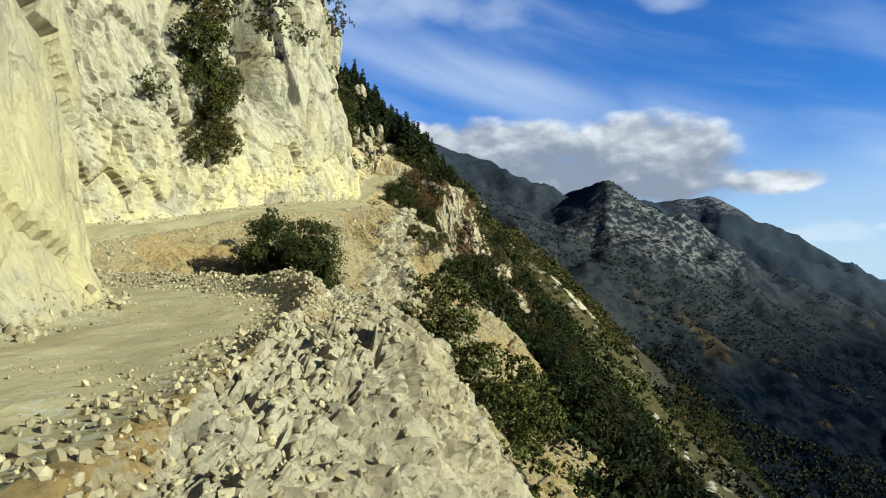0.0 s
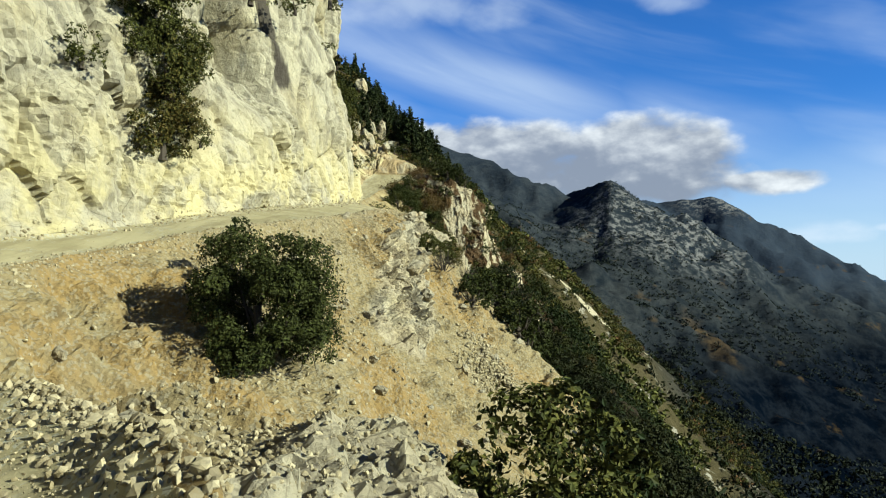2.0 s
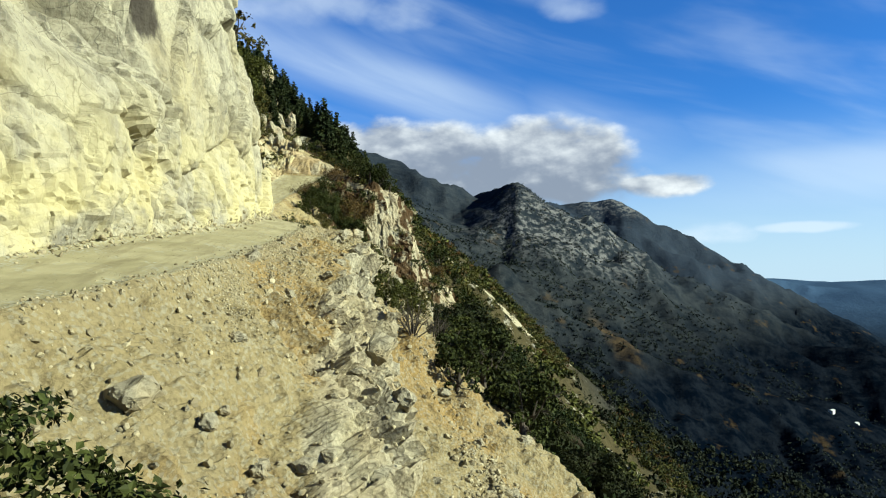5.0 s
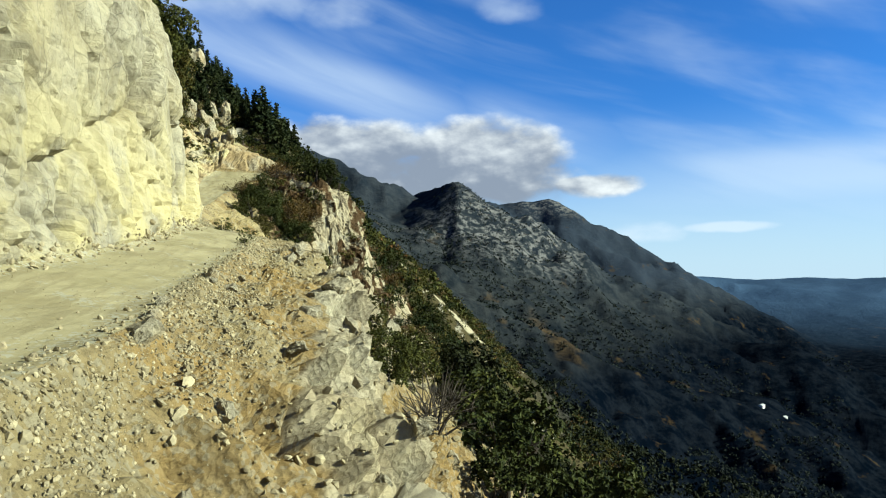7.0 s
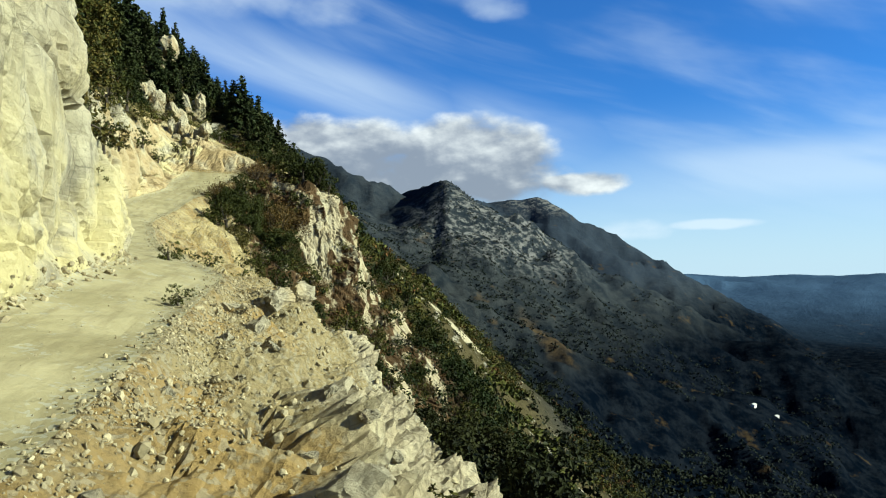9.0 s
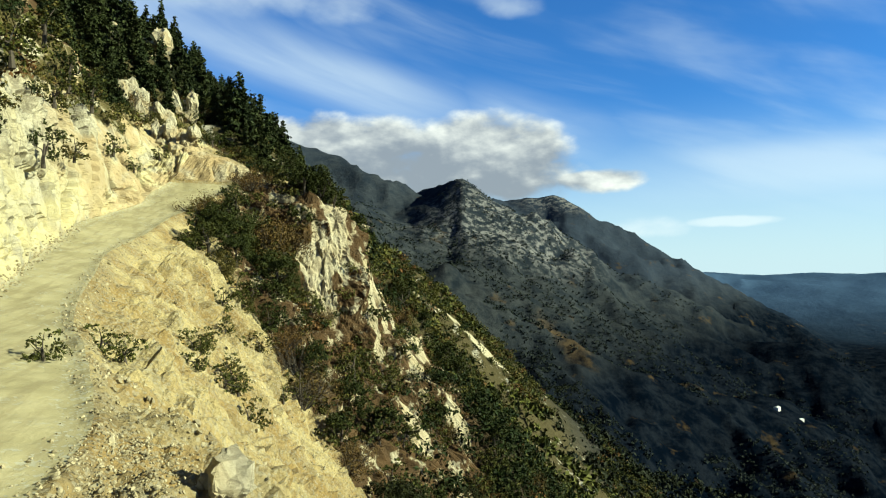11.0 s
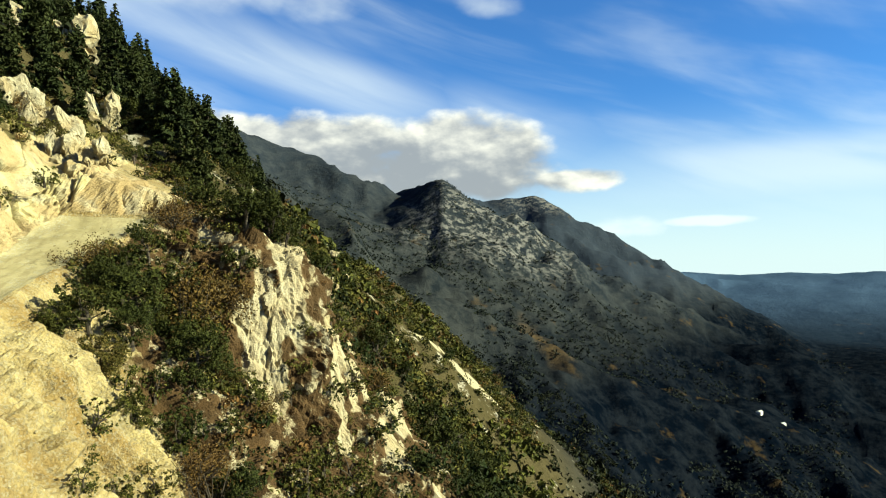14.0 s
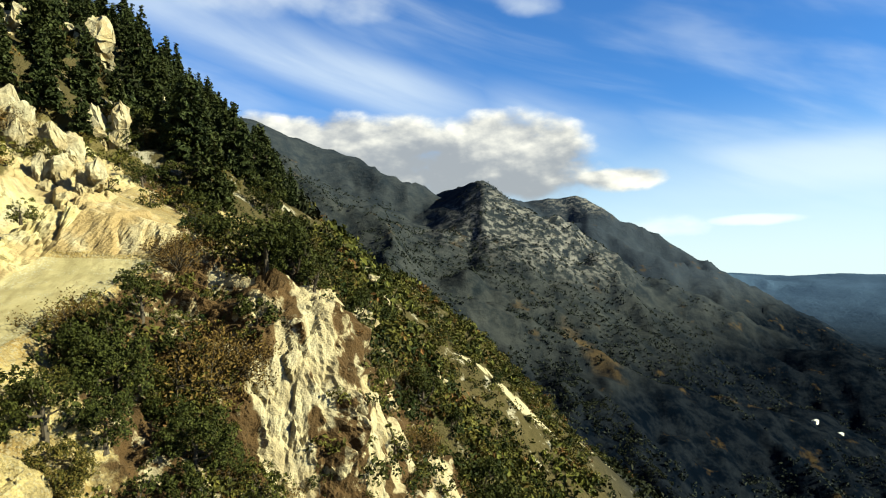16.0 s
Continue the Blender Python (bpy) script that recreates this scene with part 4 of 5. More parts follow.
kinds = {
    "a": broadleaf("shrub", "dense dark green evergreen shrub on the stony slope", "shrub", 1.0, 0.9, 1350, 0.031, SHRUB_LEAF, 21, 4, 20, 0.05),
    "b": broadleaf("shrub", "dense dark green evergreen shrub on the stony slope", "shrub", 1.0, 0.75, 1150, 0.031, SHRUB_LEAF, 22, 4, 16, 0.05),
    "c": broadleaf("shrub", "dense dark green evergreen shrub on the stony slope", "shrub", 1.0, 1.15, 1400, 0.031, OAK_LEAF, 23, 4, 22, 0.06),
    "h": broadleaf("thick_shrub", "thick dark green evergreen shrub on broken limestone", "shrub", 1.0, 0.9, 8000, 0.0195, SHRUB_LEAF, 31, 5, 26, 0.0),
    "d": bare_bush("dry_bush", "brown half-bare bush with dry rusty leaves", 1.0, 24, 3200),
    "e": bare_bush("bare_bush", "leafless grey twiggy bush on the slope", 1.0, 25),
    "f": conifer("fir", "dark green fir on the hillside above the road", 8.0, 4.0, 3000, 26),
    "g": conifer("fir", "dark green fir on the hillside above the road", 8.0, 3.3, 2600, 27),
    "O": broadleaf("leafy_oak", "dense dark green oak on the steep slope", "tree", 1.0, 0.98, 7200, 0.0205, OAK_LEAF, 41, 4, 34, 0.03),
    "W": broadleaf("forest_oak", "oak in the close wood of the slope, leaf colour darkened for shade", "tree", 1.0, 1.0, 6400, 0.0215, SHADED_OAK_LEAF, 43, 4, 30, 0.02),
    "o": broadleaf("small_oak", "dark green small oak on the slope below the road", "tree", 1.0, 0.95, 2600, 0.032, OAK_LEAF, 28, 6, 30, 0.05, 1),
}
groups = {"W": "oaks of the close wood", "O": "leafy oaks on the slope", "h": "thick shrubs near the road", "a": "shrubs on the mountainside", "b": "shrubs on the mountainside", "c": "shrubs on the mountainside", "d": "dry bushes on the mountainside",
          "e": "bare bushes on the slope", "f": "firs on the hillside", "g": "firs on the hillside", "o": "small oaks on the slope"}
used = set()


def surface(x, y):
    if y < 204 and -170 < x < 89:
        r = int(np.argmin(np.abs(ROWS_Y - y)))
        row = G[r]
        return float(np.interp(x, np.maximum.accumulate(row[:, 0]), row[:, 2]))
    return float(far_height(np.array([x], float), np.array([y], float))[0][0])


def plant(kind, x, y, size, z=None, turn=None, tip=0.0):
    ob = kinds[kind]
    z = surface(x, y) - 0.06 * size if z is None else z
    turn = float(rng.uniform(0, 360)) if turn is None else turn
    m = set_at(ob, x, y, z, size / ob.scale[0], turn, tip)
    if kind in used:
        copy_thing(ob, m)
    else:
        used.add(kind)
        tagged(ob, group=groups[kind])
        ob.matrix_basis = m


# shrubs that grow out of the cliff (their crowns lean out from the rock)
for kind, x, y, z, size in (
        ("h", -18.6, 53.2, 15.6, 5.0), ("h", -17.8, 53.6, 12.2, 4.6), ("h", -18.0, 53.2, 8.6, 4.4), ("h", -18.8, 53.8, 18.6, 4.4), ("b", -20.0, 47.8, 12.2, 2.4),
        ("h", -19.4, 52.6, 14.0, 3.6), ("h", -18.2, 54.4, 10.4, 3.4), ("h", -17.4, 54.6, 14.2, 3.2), ("a", -19.6, 53.0, 21.5, 4.6), ("b", -18.6, 51.0, 17.0, 2.6), ("a", -18.0, 56.8, 21.0, 3.4), ("b", -16.4, 65.4, 22.4, 4.2), ("c", -17.0, 63.6, 25.5, 3.8), ("a", -16.2, 69.0, 27.0, 3.4), ("c", -14.6, 84.0, 33.0, 4.0), ("a", -13.2, 83.0, 29.0, 4.2), ("b", -13.8, 69.2, 23.0, 2.6), ("b", -13.0, 79.0, 22.6, 1.8), ("b", -16.8, 56.0, 9.6, 1.6),
        ("a", -13.6, 97.5, 15.0, 3.6), ("h", -14.2, 99.0, 18.5, 4.4), ("a", -15.0, 100.5, 22.0, 4.8), ("h", -14.0, 97.0, 21.0, 4.6), ("a", -15.2, 97.4, 25.0, 5.0), ("b", -13.0, 95.6, 13.0, 1.8), ("c", -18.6, 109.0, 24.0, 4.4), ("a", -20.4, 122.0, 24.0, 4.2), ("c", -21.0, 126.0, 20.5, 3.6), ("a", -22.8, 137.0, 29.0, 4.4), ("c", -21.6, 140.0, 22.0, 3.2), ("a", -24.0, 148.0, 34.0, 4.6), ("c", -23.4, 161.0, 31.0, 3.8), ("a", -22.4, 166.0, 27.0, 3.0), ("b", -21.0, 170.0, 25.6, 2.2), ("a", -19.0, 175.6, 28.0, 2.4), ("b", -16.4, 104.0, 17.0, 3.0),
        ("b", -19.0, 118.0, 20.0, 3.0), ("a", -22.0, 130.0, 24.0, 3.6), ("b", -22.6, 146.0, 28.0, 3.4), ("a", -22.4, 151.0, 24.0, 2.8), ("c", -24.4, 156.5, 32.0, 4.2)):
    plant(kind, x, y, size, z)

# along the lip, in the gully and on the slope below the road
for kind, x, y, size in (
        ("h", -1.6, 24.4, 2.6), ("h", -0.1, 23.0, 3.2), ("b", -2.6, 26.0, 1.7), ("h", 1.4, 19.8, 3.2), ("h", 1.7, 16.6, 2.2), ("b", 1.8, 14.0, 1.8), ("h", 0.6, 26.0, 3.0), ("d", 1.0, 27.4, 1.6), ("a", 2.0, 23.0, 2.2),
        ("o", 1.5, 75.0, 3.6), ("o", 3.5, 78.0, 4.2), ("o", 0.8, 71.5, 2.6), ("o", 5.0, 74.0, 4.4), ("o", 6.5, 80.0, 4.8), ("o", 2.6, 82.6, 3.8), ("o", 7.6, 85.0, 5.0), ("h", -2.0, 75.4, 2.6), ("h", -1.2, 78.6, 2.6), ("b", 1.8, 80.6, 3.4), ("a", 3.6, 84.0, 4.0), ("h", -3.0, 72.0, 2.0), ("e", -1.6, 71.2, 2.2), ("e", 0.4, 79.0, 2.4),
        ("b", -3.2, 75.6, 1.8), ("a", 4.2, 90.0, 3.8), ("o", 3.8, 96.0, 4.2), ("a", 3.2, 101.0, 3.6), ("o", 5.6, 92.5, 5.0), ("a", 6.6, 86.0, 4.0), ("o", 7.0, 99.0, 4.8), ("d", 5.4, 104.0, 2.8),
        ("b", -8.3, 87.8, 0.9), ("a", -11.0, 106.0, 1.4), ("a", -10.6, 84.6 + 27, 1.6), ("b", -9.2, 109.6, 1.5), ("b", -3.4, 100.2, 1.4),
        # round the bend and the spur
        ("O", -11.0, 162.8, 5.2), ("O", -9.0, 163.2, 5.0), ("h", -7.4, 166.4, 3.2), ("O", -6.2, 165.2, 3.6), ("c", -11.0, 157.0, 4.4), ("a", -8.0, 153.6, 3.6), ("a", -9.2, 150.8, 2.8), ("b", -5.6, 149.4, 3.0), ("O", -4.2, 162.3, 4.8), ("d", -5.4, 168.2, 5.6), ("d", -3.4, 171.0, 4.6),
        ("c", -6.8, 158.4, 2.6), ("O", -2.4, 164.6, 3.8), ("c", -1.4, 158.6, 2.8), ("h", -9.6, 155.0, 3.4), ("h", -13.0, 156.4, 2.8), ("O", -8.4, 158.6, 3.6), ("h", -5.8, 156.2, 3.0), ("d", -3.4, 154.0, 3.4), ("h", -7.6, 153.4, 2.6), ("O", -0.4, 154.0, 4.2), ("d", -0.8, 151.0, 3.8), ("a", 1.6, 149.4, 3.8), ("O", 3.4, 157.0, 4.8), ("e", -2.2, 152.2, 4.2), ("h", -11.6, 158.6, 2.6), ("a", 4.6, 163.0, 5.0), ("d", 2.4, 146.4, 3.6), ("e", -1.8, 148.2, 4.0), ("c", 6.2, 168.2, 4.4),
        ("c", -0.6, 177.4, 5.2), ("O", 1.4, 179.6, 5.6), ("a", -4.4, 180.2, 2.8), ("a", -6.4, 183.0, 3.0), ("d", -7.6, 177.4, 3.4), ("a", -16.5, 190.0, 2.6), ("a", -20.5, 196.0, 2.4), ("c", -14.5, 195.5, 3.0), ("a", -23.0, 193.0, 2.4), ("b", -17.5, 198.5, 2.2), ("a", -12.0, 187.0, 2.4), ("c", 3.4, 177.8, 3.2), ("a", 9.2, 172.0, 4.2), ("a", 10.4, 180.0, 4.0)):
    plant(kind, x, y, size)

# thickets low on the slope, where it turns away
for _ in range(26):
    plant("W" if rng.random() < 0.6 else "c", rng.uniform(13, 34), rng.uniform(62, 104), rng.uniform(3.0, 5.4))

for _ in range(44):
    y = rng.uniform(90, 150)
    plant("W" if rng.random() < 0.7 else "a", 3.0 + 0.04 * abs(y - 80) + rng.uniform(0.5, 11), y, rng.uniform(3.2, 5.8))

for _ in range(18):
    plant("W", rng.uniform(9, 19), rng.uniform(63, 94), rng.uniform(3.8, 5.6))
# the close wood in the hollow past the crest of the slope, and down its far side
for _ in range(120):
    y = rng.uniform(88, 150)
    plant("W", 3.4 + 0.05 * abs(y - 92) + 12.5 * rng.random() ** 1.3, y, rng.uniform(4.4, 7.4))
for _ in range(70):
    y = rng.uniform(56, 92)
    plant("W", 9.5 + 0.12 * abs(y - 76) + rng.uniform(0, 20), y, rng.uniform(4.0, 6.6))
for _ in range(50):
    plant("W", rng.uniform(16, 44), rng.uniform(90, 165), rng.uniform(4.4, 7.0))
for _ in range(16):
    plant("a" if rng.random() < 0.6 else "b", rng.uniform(-9, -2), rng.uniform(116, 150), rng.uniform(1.2, 2.6))

# firs on the hillside and along its skyline
for kind, x, y, size in (("f", -7.3, 198.0, 1.12), ("g", -9.6, 201.0, 0.85), ("f", -26.8, 184.0, 1.0), ("f", -31.0, 190.0, 1.2), ("g", -28.0, 194.5, 1.0), ("f", -25.6, 199.0, 1.1), ("g", -33.0, 186.0, 1.0), ("g", -22.0, 200.5, 0.8), ("f", -31.4, 197.0, 1.5), ("g", -34.0, 203.0, 1.6), ("f", -28.6, 207.0, 1.4), ("g", -37.0, 210.0, 1.5), ("f", -25.0, 212.5, 1.2), ("f", -30.6, 215.0, 1.35), ("g", -21.6, 214.0, 1.1), ("f", -39.0, 199.0, 1.4), ("g", -41.0, 206.0, 1.5),
                         ("f", -12.6, 206.0, 1.1), ("g", -15.2, 208.0, 0.9), ("f", -10.6, 214.0, 1.0), ("g", -27.6, 160.0, 0.7), ("f", -29.0, 168.0, 0.75), ("g", -30.0, 176.0, 0.8)):
    plant(kind, x, y, size)
count = 0
while count < 190:
    x, y = rng.uniform(-90, 10), 188 + 165 * rng.random() ** 0.85
    if (y < 204 and x > -27) or x > -9 + 0.09 * (y - 200):
        continue
    if (y < 216 and -31 < x < -13) or (abs(x + 6) < 4.5 and y < 206):
        continue
    if fbm(np.array([[x * 0.06, y * 0.06, 0.0]]), 2, 91)[0] < -0.35:
        continue
    if rng.random() < 0.28:
        plant("o", x, y, rng.uniform(3.0, 6.0))
    else:
        plant("f" if rng.random() < 0.55 else "g", x, y, rng.uniform(0.75, 1.6))
    count += 1
for _ in range(110):
    x, y = rng.uniform(-66, 2), rng.uniform(232, 345)
    plant("f" if rng.random() < 0.5 else "g", x, y, rng.uniform(0.7, 1.35))
# shrubs and small oaks over the scrub of the spur and the hillside beyond
count = 0
while count < 290:
    x, y = rng.uniform(-24, 34), rng.uniform(100, 222)
    if y < 204:
        r = int(np.argmin(np.abs(ROWS_Y - y)))
        c = int(np.argmin(np.abs(G[r, :, 0] - x)))
        i = r * NC + c
        if veg[i] < 0.6 or rocky[i] > 0.25:
            continue
    elif x < -20:
        continue
    k = ("a", "b", "c", "o", "o", "d")[int(rng.integers(0, 6))]
    plant(k, x, y, rng.uniform(2.0, 4.6) * (1.25 if k == "o" else 1.0) * (0.75 if k == "d" else 1.0))
    count += 1

for _ in range(34):
    plant(("a", "h", "c", "d")[int(rng.integers(0, 4))], rng.uniform(-36, -17), rng.uniform(186, 226), rng.uniform(1.4, 3.4))

# far woods and scrub: uncountable, one object
n_far = 15000
wx, wy = rng.uniform(-120, 330, n_far * 3), 205 + 620 * rng.random(n_far * 3) ** 1.4
wz, w_hill, w_plain = far_height(wx, wy)
wood = fbm(np.stack([wx * 0.025, wy * 0.025, wx * 0], 1), 3, 77)
ok = (wood > -0.35) & (wz > w_plain + 5) & ~((wx > -32) & (wx < -13) & (wy < 220)) & ((wx < 75) | (wx > 84) | (rng.random(len(wx)) < 0.4)) & ~((wx > -20) & (wx < 34) & (wy < 222))
wx, wy, wz = wx[ok][:n_far], wy[ok][:n_far], wz[ok][:n_far]
size = rng.uniform(1.3, 3.4, len(wx)) * np.where((wx < 0) | (wx > 84), 1.35, 1.0)
d = rng.normal(size=(len(wx), 11, 3))
d /= np.linalg.norm(d, axis=2, keepdims=True)
pts = np.stack([wx, wy, wz + size * 0.55], 1)[:, None, :] + d * (size[:, None, None] * np.array([0.62, 0.62, 0.75])) * rng.uniform(0.5, 1.0, (len(wx), 11, 1))
for name, keep, mat, label in (("far_woods", (wx < 6) | (wx > 75), SHADED_WOODS_LEAF, "distant woods on the mountainside, leaf colour darkened for shade"), ("far_scrub", (wx >= 6) & (wx <= 75), SHRUB_LEAF, "distant olive-green scrub on the mountainside")):
    v, f = leaf_cards(pts[keep].reshape(-1, 3), 0.85, rng, 0.5, d[keep].reshape(-1, 3))
    tagged(link_mesh(name, v, f, mat), label, "woods", kind="stuff")

# trees dotted over the range across the valley
ta, tr = np.radians(rng.uniform(-6, 44, 16000)), 560 * (1500 / 560.0) ** rng.random(16000)
tx, ty = tr * np.sin(ta), 100 + tr * np.cos(ta)
tz, t_hill, t_plain = far_height(tx, ty)
ok = (tz > t_plain + 2) & (fbm(np.stack([tx * 0.008, ty * 0.008, tx * 0], 1), 3, 78) > -0.3)
tx, ty, tz = tx[ok], ty[ok], tz[ok]
size = rng.uniform(1.6, 3.8, len(tx))
d = rng.normal(size=(len(tx), 7, 3))
d /= np.linalg.norm(d, axis=2, keepdims=True)
pts = np.stack([tx, ty, tz + size * 0.4], 1)[:, None, :] + d * size[:, None, None] * 0.6
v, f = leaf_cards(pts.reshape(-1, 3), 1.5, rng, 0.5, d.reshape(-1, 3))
tagged(link_mesh("range_woods", v, f, HAZED_RANGE_LEAF), "scattered dark trees on the far mountain range", "woods", kind="stuff")

# scrub between the shrubs, on the spur, the slopes and the hillside beyond: uncountable, in patches of stuff
def clumps(name, at, width, cards, leaf, label, mean=0.44):
    """Many low bushes: each of five rounded masses set with leaf sprays, green, olive or brown."""
    n = len(at)
    ball = np.stack([rng.normal(size=(n, 5)) * 0.26, rng.normal(size=(n, 5)) * 0.26, rng.uniform(0.05, 0.42, (n, 5))], 2) * width[:, None, None] + at[:, None, :]
    rad = rng.uniform(0.20, 0.36, (n, 5)) * width[:, None]
    d = rng.normal(size=(n, 5, cards, 3))
    d[:, :, :, 2] = np.abs(d[:, :, :, 2]) - 0.25
    d /= np.linalg.norm(d, axis=3, keepdims=True)
    pts = ball[:, :, None, :] + d * (rad[:, :, None, None] * rng.uniform(0.7, 1.12, (n, 5, cards, 1)))
    big = np.repeat(leaf * width, 5 * cards)[:, None]
    v, f = leaf_cards(pts.reshape(-1, 3), big, rng, 0.5, d.reshape(-1, 3))
    hue = np.repeat(np.clip(rng.normal(mean, 0.32 * mean / 0.44, n) - 0.22 * (at[:, 1] < 112), 0, 1), 5 * cards * 4)
    return tagged(link_mesh(name, v, f, SCRUB_LEAF, False, (("tint", hue),)), label, "scrub", kind="stuff")


grow = (veg.reshape(NR, NC) > 0.3) * (1 - rocky.reshape(NR, NC)) * (GY > 50) * (np.linalg.norm(np.cross(np.gradient(G, axis=0), np.gradient(G, axis=1)), axis=2))
grow *= np.clip(0.5 + fbm(P * 0.12, 3, 61), 0.02, 1).reshape(NR, NC) * (G[:, :, 0] < 44) * (G[:, :, 0] > -34)
pick = rng.choice(grow.size, 3000, p=grow.ravel() / grow.sum())
clumps("low_scrub", G.reshape(-1, 3)[pick] + rng.normal(size=(len(pick), 3)) * np.array([0.3, 0.3, 0.0]), 0.7 + 2.3 * rng.random(len(pick)) ** 1.6, 15, 0.085, "low olive-green and brown scrub covering the stony slope")
grow = (oakwood.reshape(NR, NC) * 0.7 + 0.3) * (G[:, :, 0] > 9) * (G[:, :, 0] < 76) * (GY > 40) * (zone.reshape(NR, NC) > 4) * np.linalg.norm(np.cross(np.gradient(G, axis=0), np.gradient(G, axis=1)), axis=2) * np.clip((110 - G[:, :, 0]) / 80, 0.3, 1) * (1 - rocky.reshape(NR, NC))
pick = rng.choice(grow.size, 3600, p=grow.ravel() / grow.sum())
# low tint: the valley side's shade goes into the leaf colour
clumps("slope_woods", G.reshape(-1, 3)[pick] + rng.normal(size=(len(pick), 3)) * np.array([0.5, 0.5, 0.0]), rng.uniform(1.8, 5.2, len(pick)), 13, 0.075, "dark oak woods covering the steep valley side", 0.12)
sx, sy = rng.uniform(2, 125, 11000), 204 + 210 * rng.random(11000) ** 1.3
near_scree = np.zeros(len(sx))
for x0, y0, x1, y1, wide in SCREE:
    t = np.clip(((sx - x0) * (x1 - x0) + (sy - y0) * (y1 - y0)) / ((x1 - x0) ** 2 + (y1 - y0) ** 2), 0, 1)
    near_scree = np.maximum(near_scree, bell(np.hypot(sx - x0 - t * (x1 - x0), sy - y0 - t * (y1 - y0)), 0, wide * 1.1))
ok = (near_scree < 0.4) & (fbm(np.stack([sx * 0.07, sy * 0.07, sx * 0], 1), 3, 62) > -0.22)
sx, sy = sx[ok][:5600], sy[ok][:5600]
clumps("hillside_scrub", np.stack([sx, sy, far_height(sx, sy)[0] - 0.2], 1), rng.uniform(1.4, 4.2, len(sx)), 11, 0.105, "olive-green and brown scrub on the hillside beyond the spur")

# ---- rocks ----
ROCKS = []
for k in range(5):
    ob = link_mesh("boulder", *rock_mesh(k + 1, 1, 20, ((1, 0.8, 0.7), (1.1, 0.7, 0.8), (0.8, 1, 0.6), (1.2, 0.8, 0.55), (0.9, 0.9, 0.95))[k]), STONE)
    ROCKS.append(tagged(ob, "angular pale limestone boulder lying on the slope", "boulder", "boulders on the slope"))
first_rock = set()


def boulder(x, y, size, z=None, k=None):
    k = int(rng.integers(0, 5)) if k is None else k
    z = surface(x, y) + 0.10 * size if z is None else z
    size = size / ROCKS[k].scale[0]
    m = pose(x, y, z, rng.uniform(-20, 20), rng.uniform(-20, 20), rng.uniform(0, 360)) @ Matrix.Diagonal((size, size, size, 1))
    if k in first_rock:
        copy_thing(ROCKS[k], m)
    else:
        first_rock.add(k)
        ROCKS[k].matrix_basis = m


for x, y, size in ((-10.1, 52.0, 1.5), (-11.5, 51.0, 1.1), (-7.7, 56.5, 0.8), (-6.4, 57.1, 1.0), (-8.6, 58.5, 0.7), (-7.9, 58.8, 0.5), (-7.4, 63.5, 0.8), (-7.8, 61.5, 0.7), (-8.9, 63.8, 0.8), (-5.9, 67.3, 0.7),
                   (-7.0, 91.9, 1.4), (-8.9, 65.0, 0.6), (-3.9, 77.3, 0.9), (-2.3, 84.6, 1.2), (-6.0, 89.0, 0.9), (-5.2, 93.8, 1.6), (-4.2, 96.4, 1.8), (-3.0, 88.0, 1.1), (-2.0, 92.0, 1.2), (-1.9, 12.2, 0.55), (-1.2, 14.6, 0.6), (-2.0, 10.4, 0.4),
                   (-1.5, 16.8, 0.5), (-2.6, 19.6, 0.45), (-3.6, 21.4, 0.4), (4.8, 72.4, 1.4), (6.6, 73.8, 1.2), (0.6, 66.0, 0.8), (-9.6, 48.8, 0.9), (-12.6, 44.6, 0.5)):
    boulder(x, y, size)
for _ in range(130):
    y = rng.uniform(6, 108)
    x = float(np.interp(y, ROWS_Y, cols_x[5])) + rng.uniform(0.2, 7.5)
    boulder(x, y, 0.18 + 0.65 * rng.random() ** 2.5)

for _ in range(46):
    boulder(rng.uniform(-9, 3), rng.uniform(47, 74), 0.35 + 0.9 * rng.random() ** 2)

heavy = np.clip(rocky, 0, 1) * (yy > 54) * (yy < 104) * (P[:, 0] > -5.4) * (P[:, 0] < 0.5)
for i in rng.choice(len(P), 70, p=heavy / heavy.sum()):
    x, y, z = G.reshape(-1, 3)[i]
    size = 0.5 + 1.1 * rng.random() ** 2
    boulder(x, y, size, z + 0.05 * size)

# rock towers and crags that stand on the hillside above the road
for x, y, w, h, seed in ((-24.4, 189.6, 3.6, 7.0, 11), (-21.4, 192.0, 3.8, 6.4, 12), (-26.8, 185.6, 3.0, 4.2, 13), (-29.4, 230.5, 7.0, 10.0, 14), (-26.0, 232.5, 5.0, 6.0, 15), (-12.9, 239.4, 4.6, 5.0, 16),
                         (-22.5, 243.0, 3.6, 4.5, 17), (15.0, 240.4, 3.0, 2.6, 18), (11.0, 232.0, 3.0, 2.4, 19), (-35.0, 216.0, 3.4, 5.5, 21), (-20.0, 186.0, 2.6, 4.2, 24), (-19.6, 203.0, 4.4, 6.5, 25), (-17.2, 184.2, 2.4, 3.6, 26), (9.6, 205.0, 2.6, 3.0, 27), (23.0, 226.0, 3.6, 3.0, 28), (31.0, 250.0, 5.0, 4.0, 29), (20.0, 214.0, 2.6, 2.6, 30), (36.0, 262.0, 4.0, 3.0, 31)):
    ob = link_mesh("rock_tower", *rock_mesh(seed, 7, 22, (w * 1.4, w * 1.15, h * 0.98)), STONE)
    ob.matrix_basis = pose(x, y, surface(x, y) + h * 0.22, 0, 0, seed * 47)
    tagged(ob, "weathered grey limestone crag standing on the scrubby hillside", "rock", "crags on the hillside")


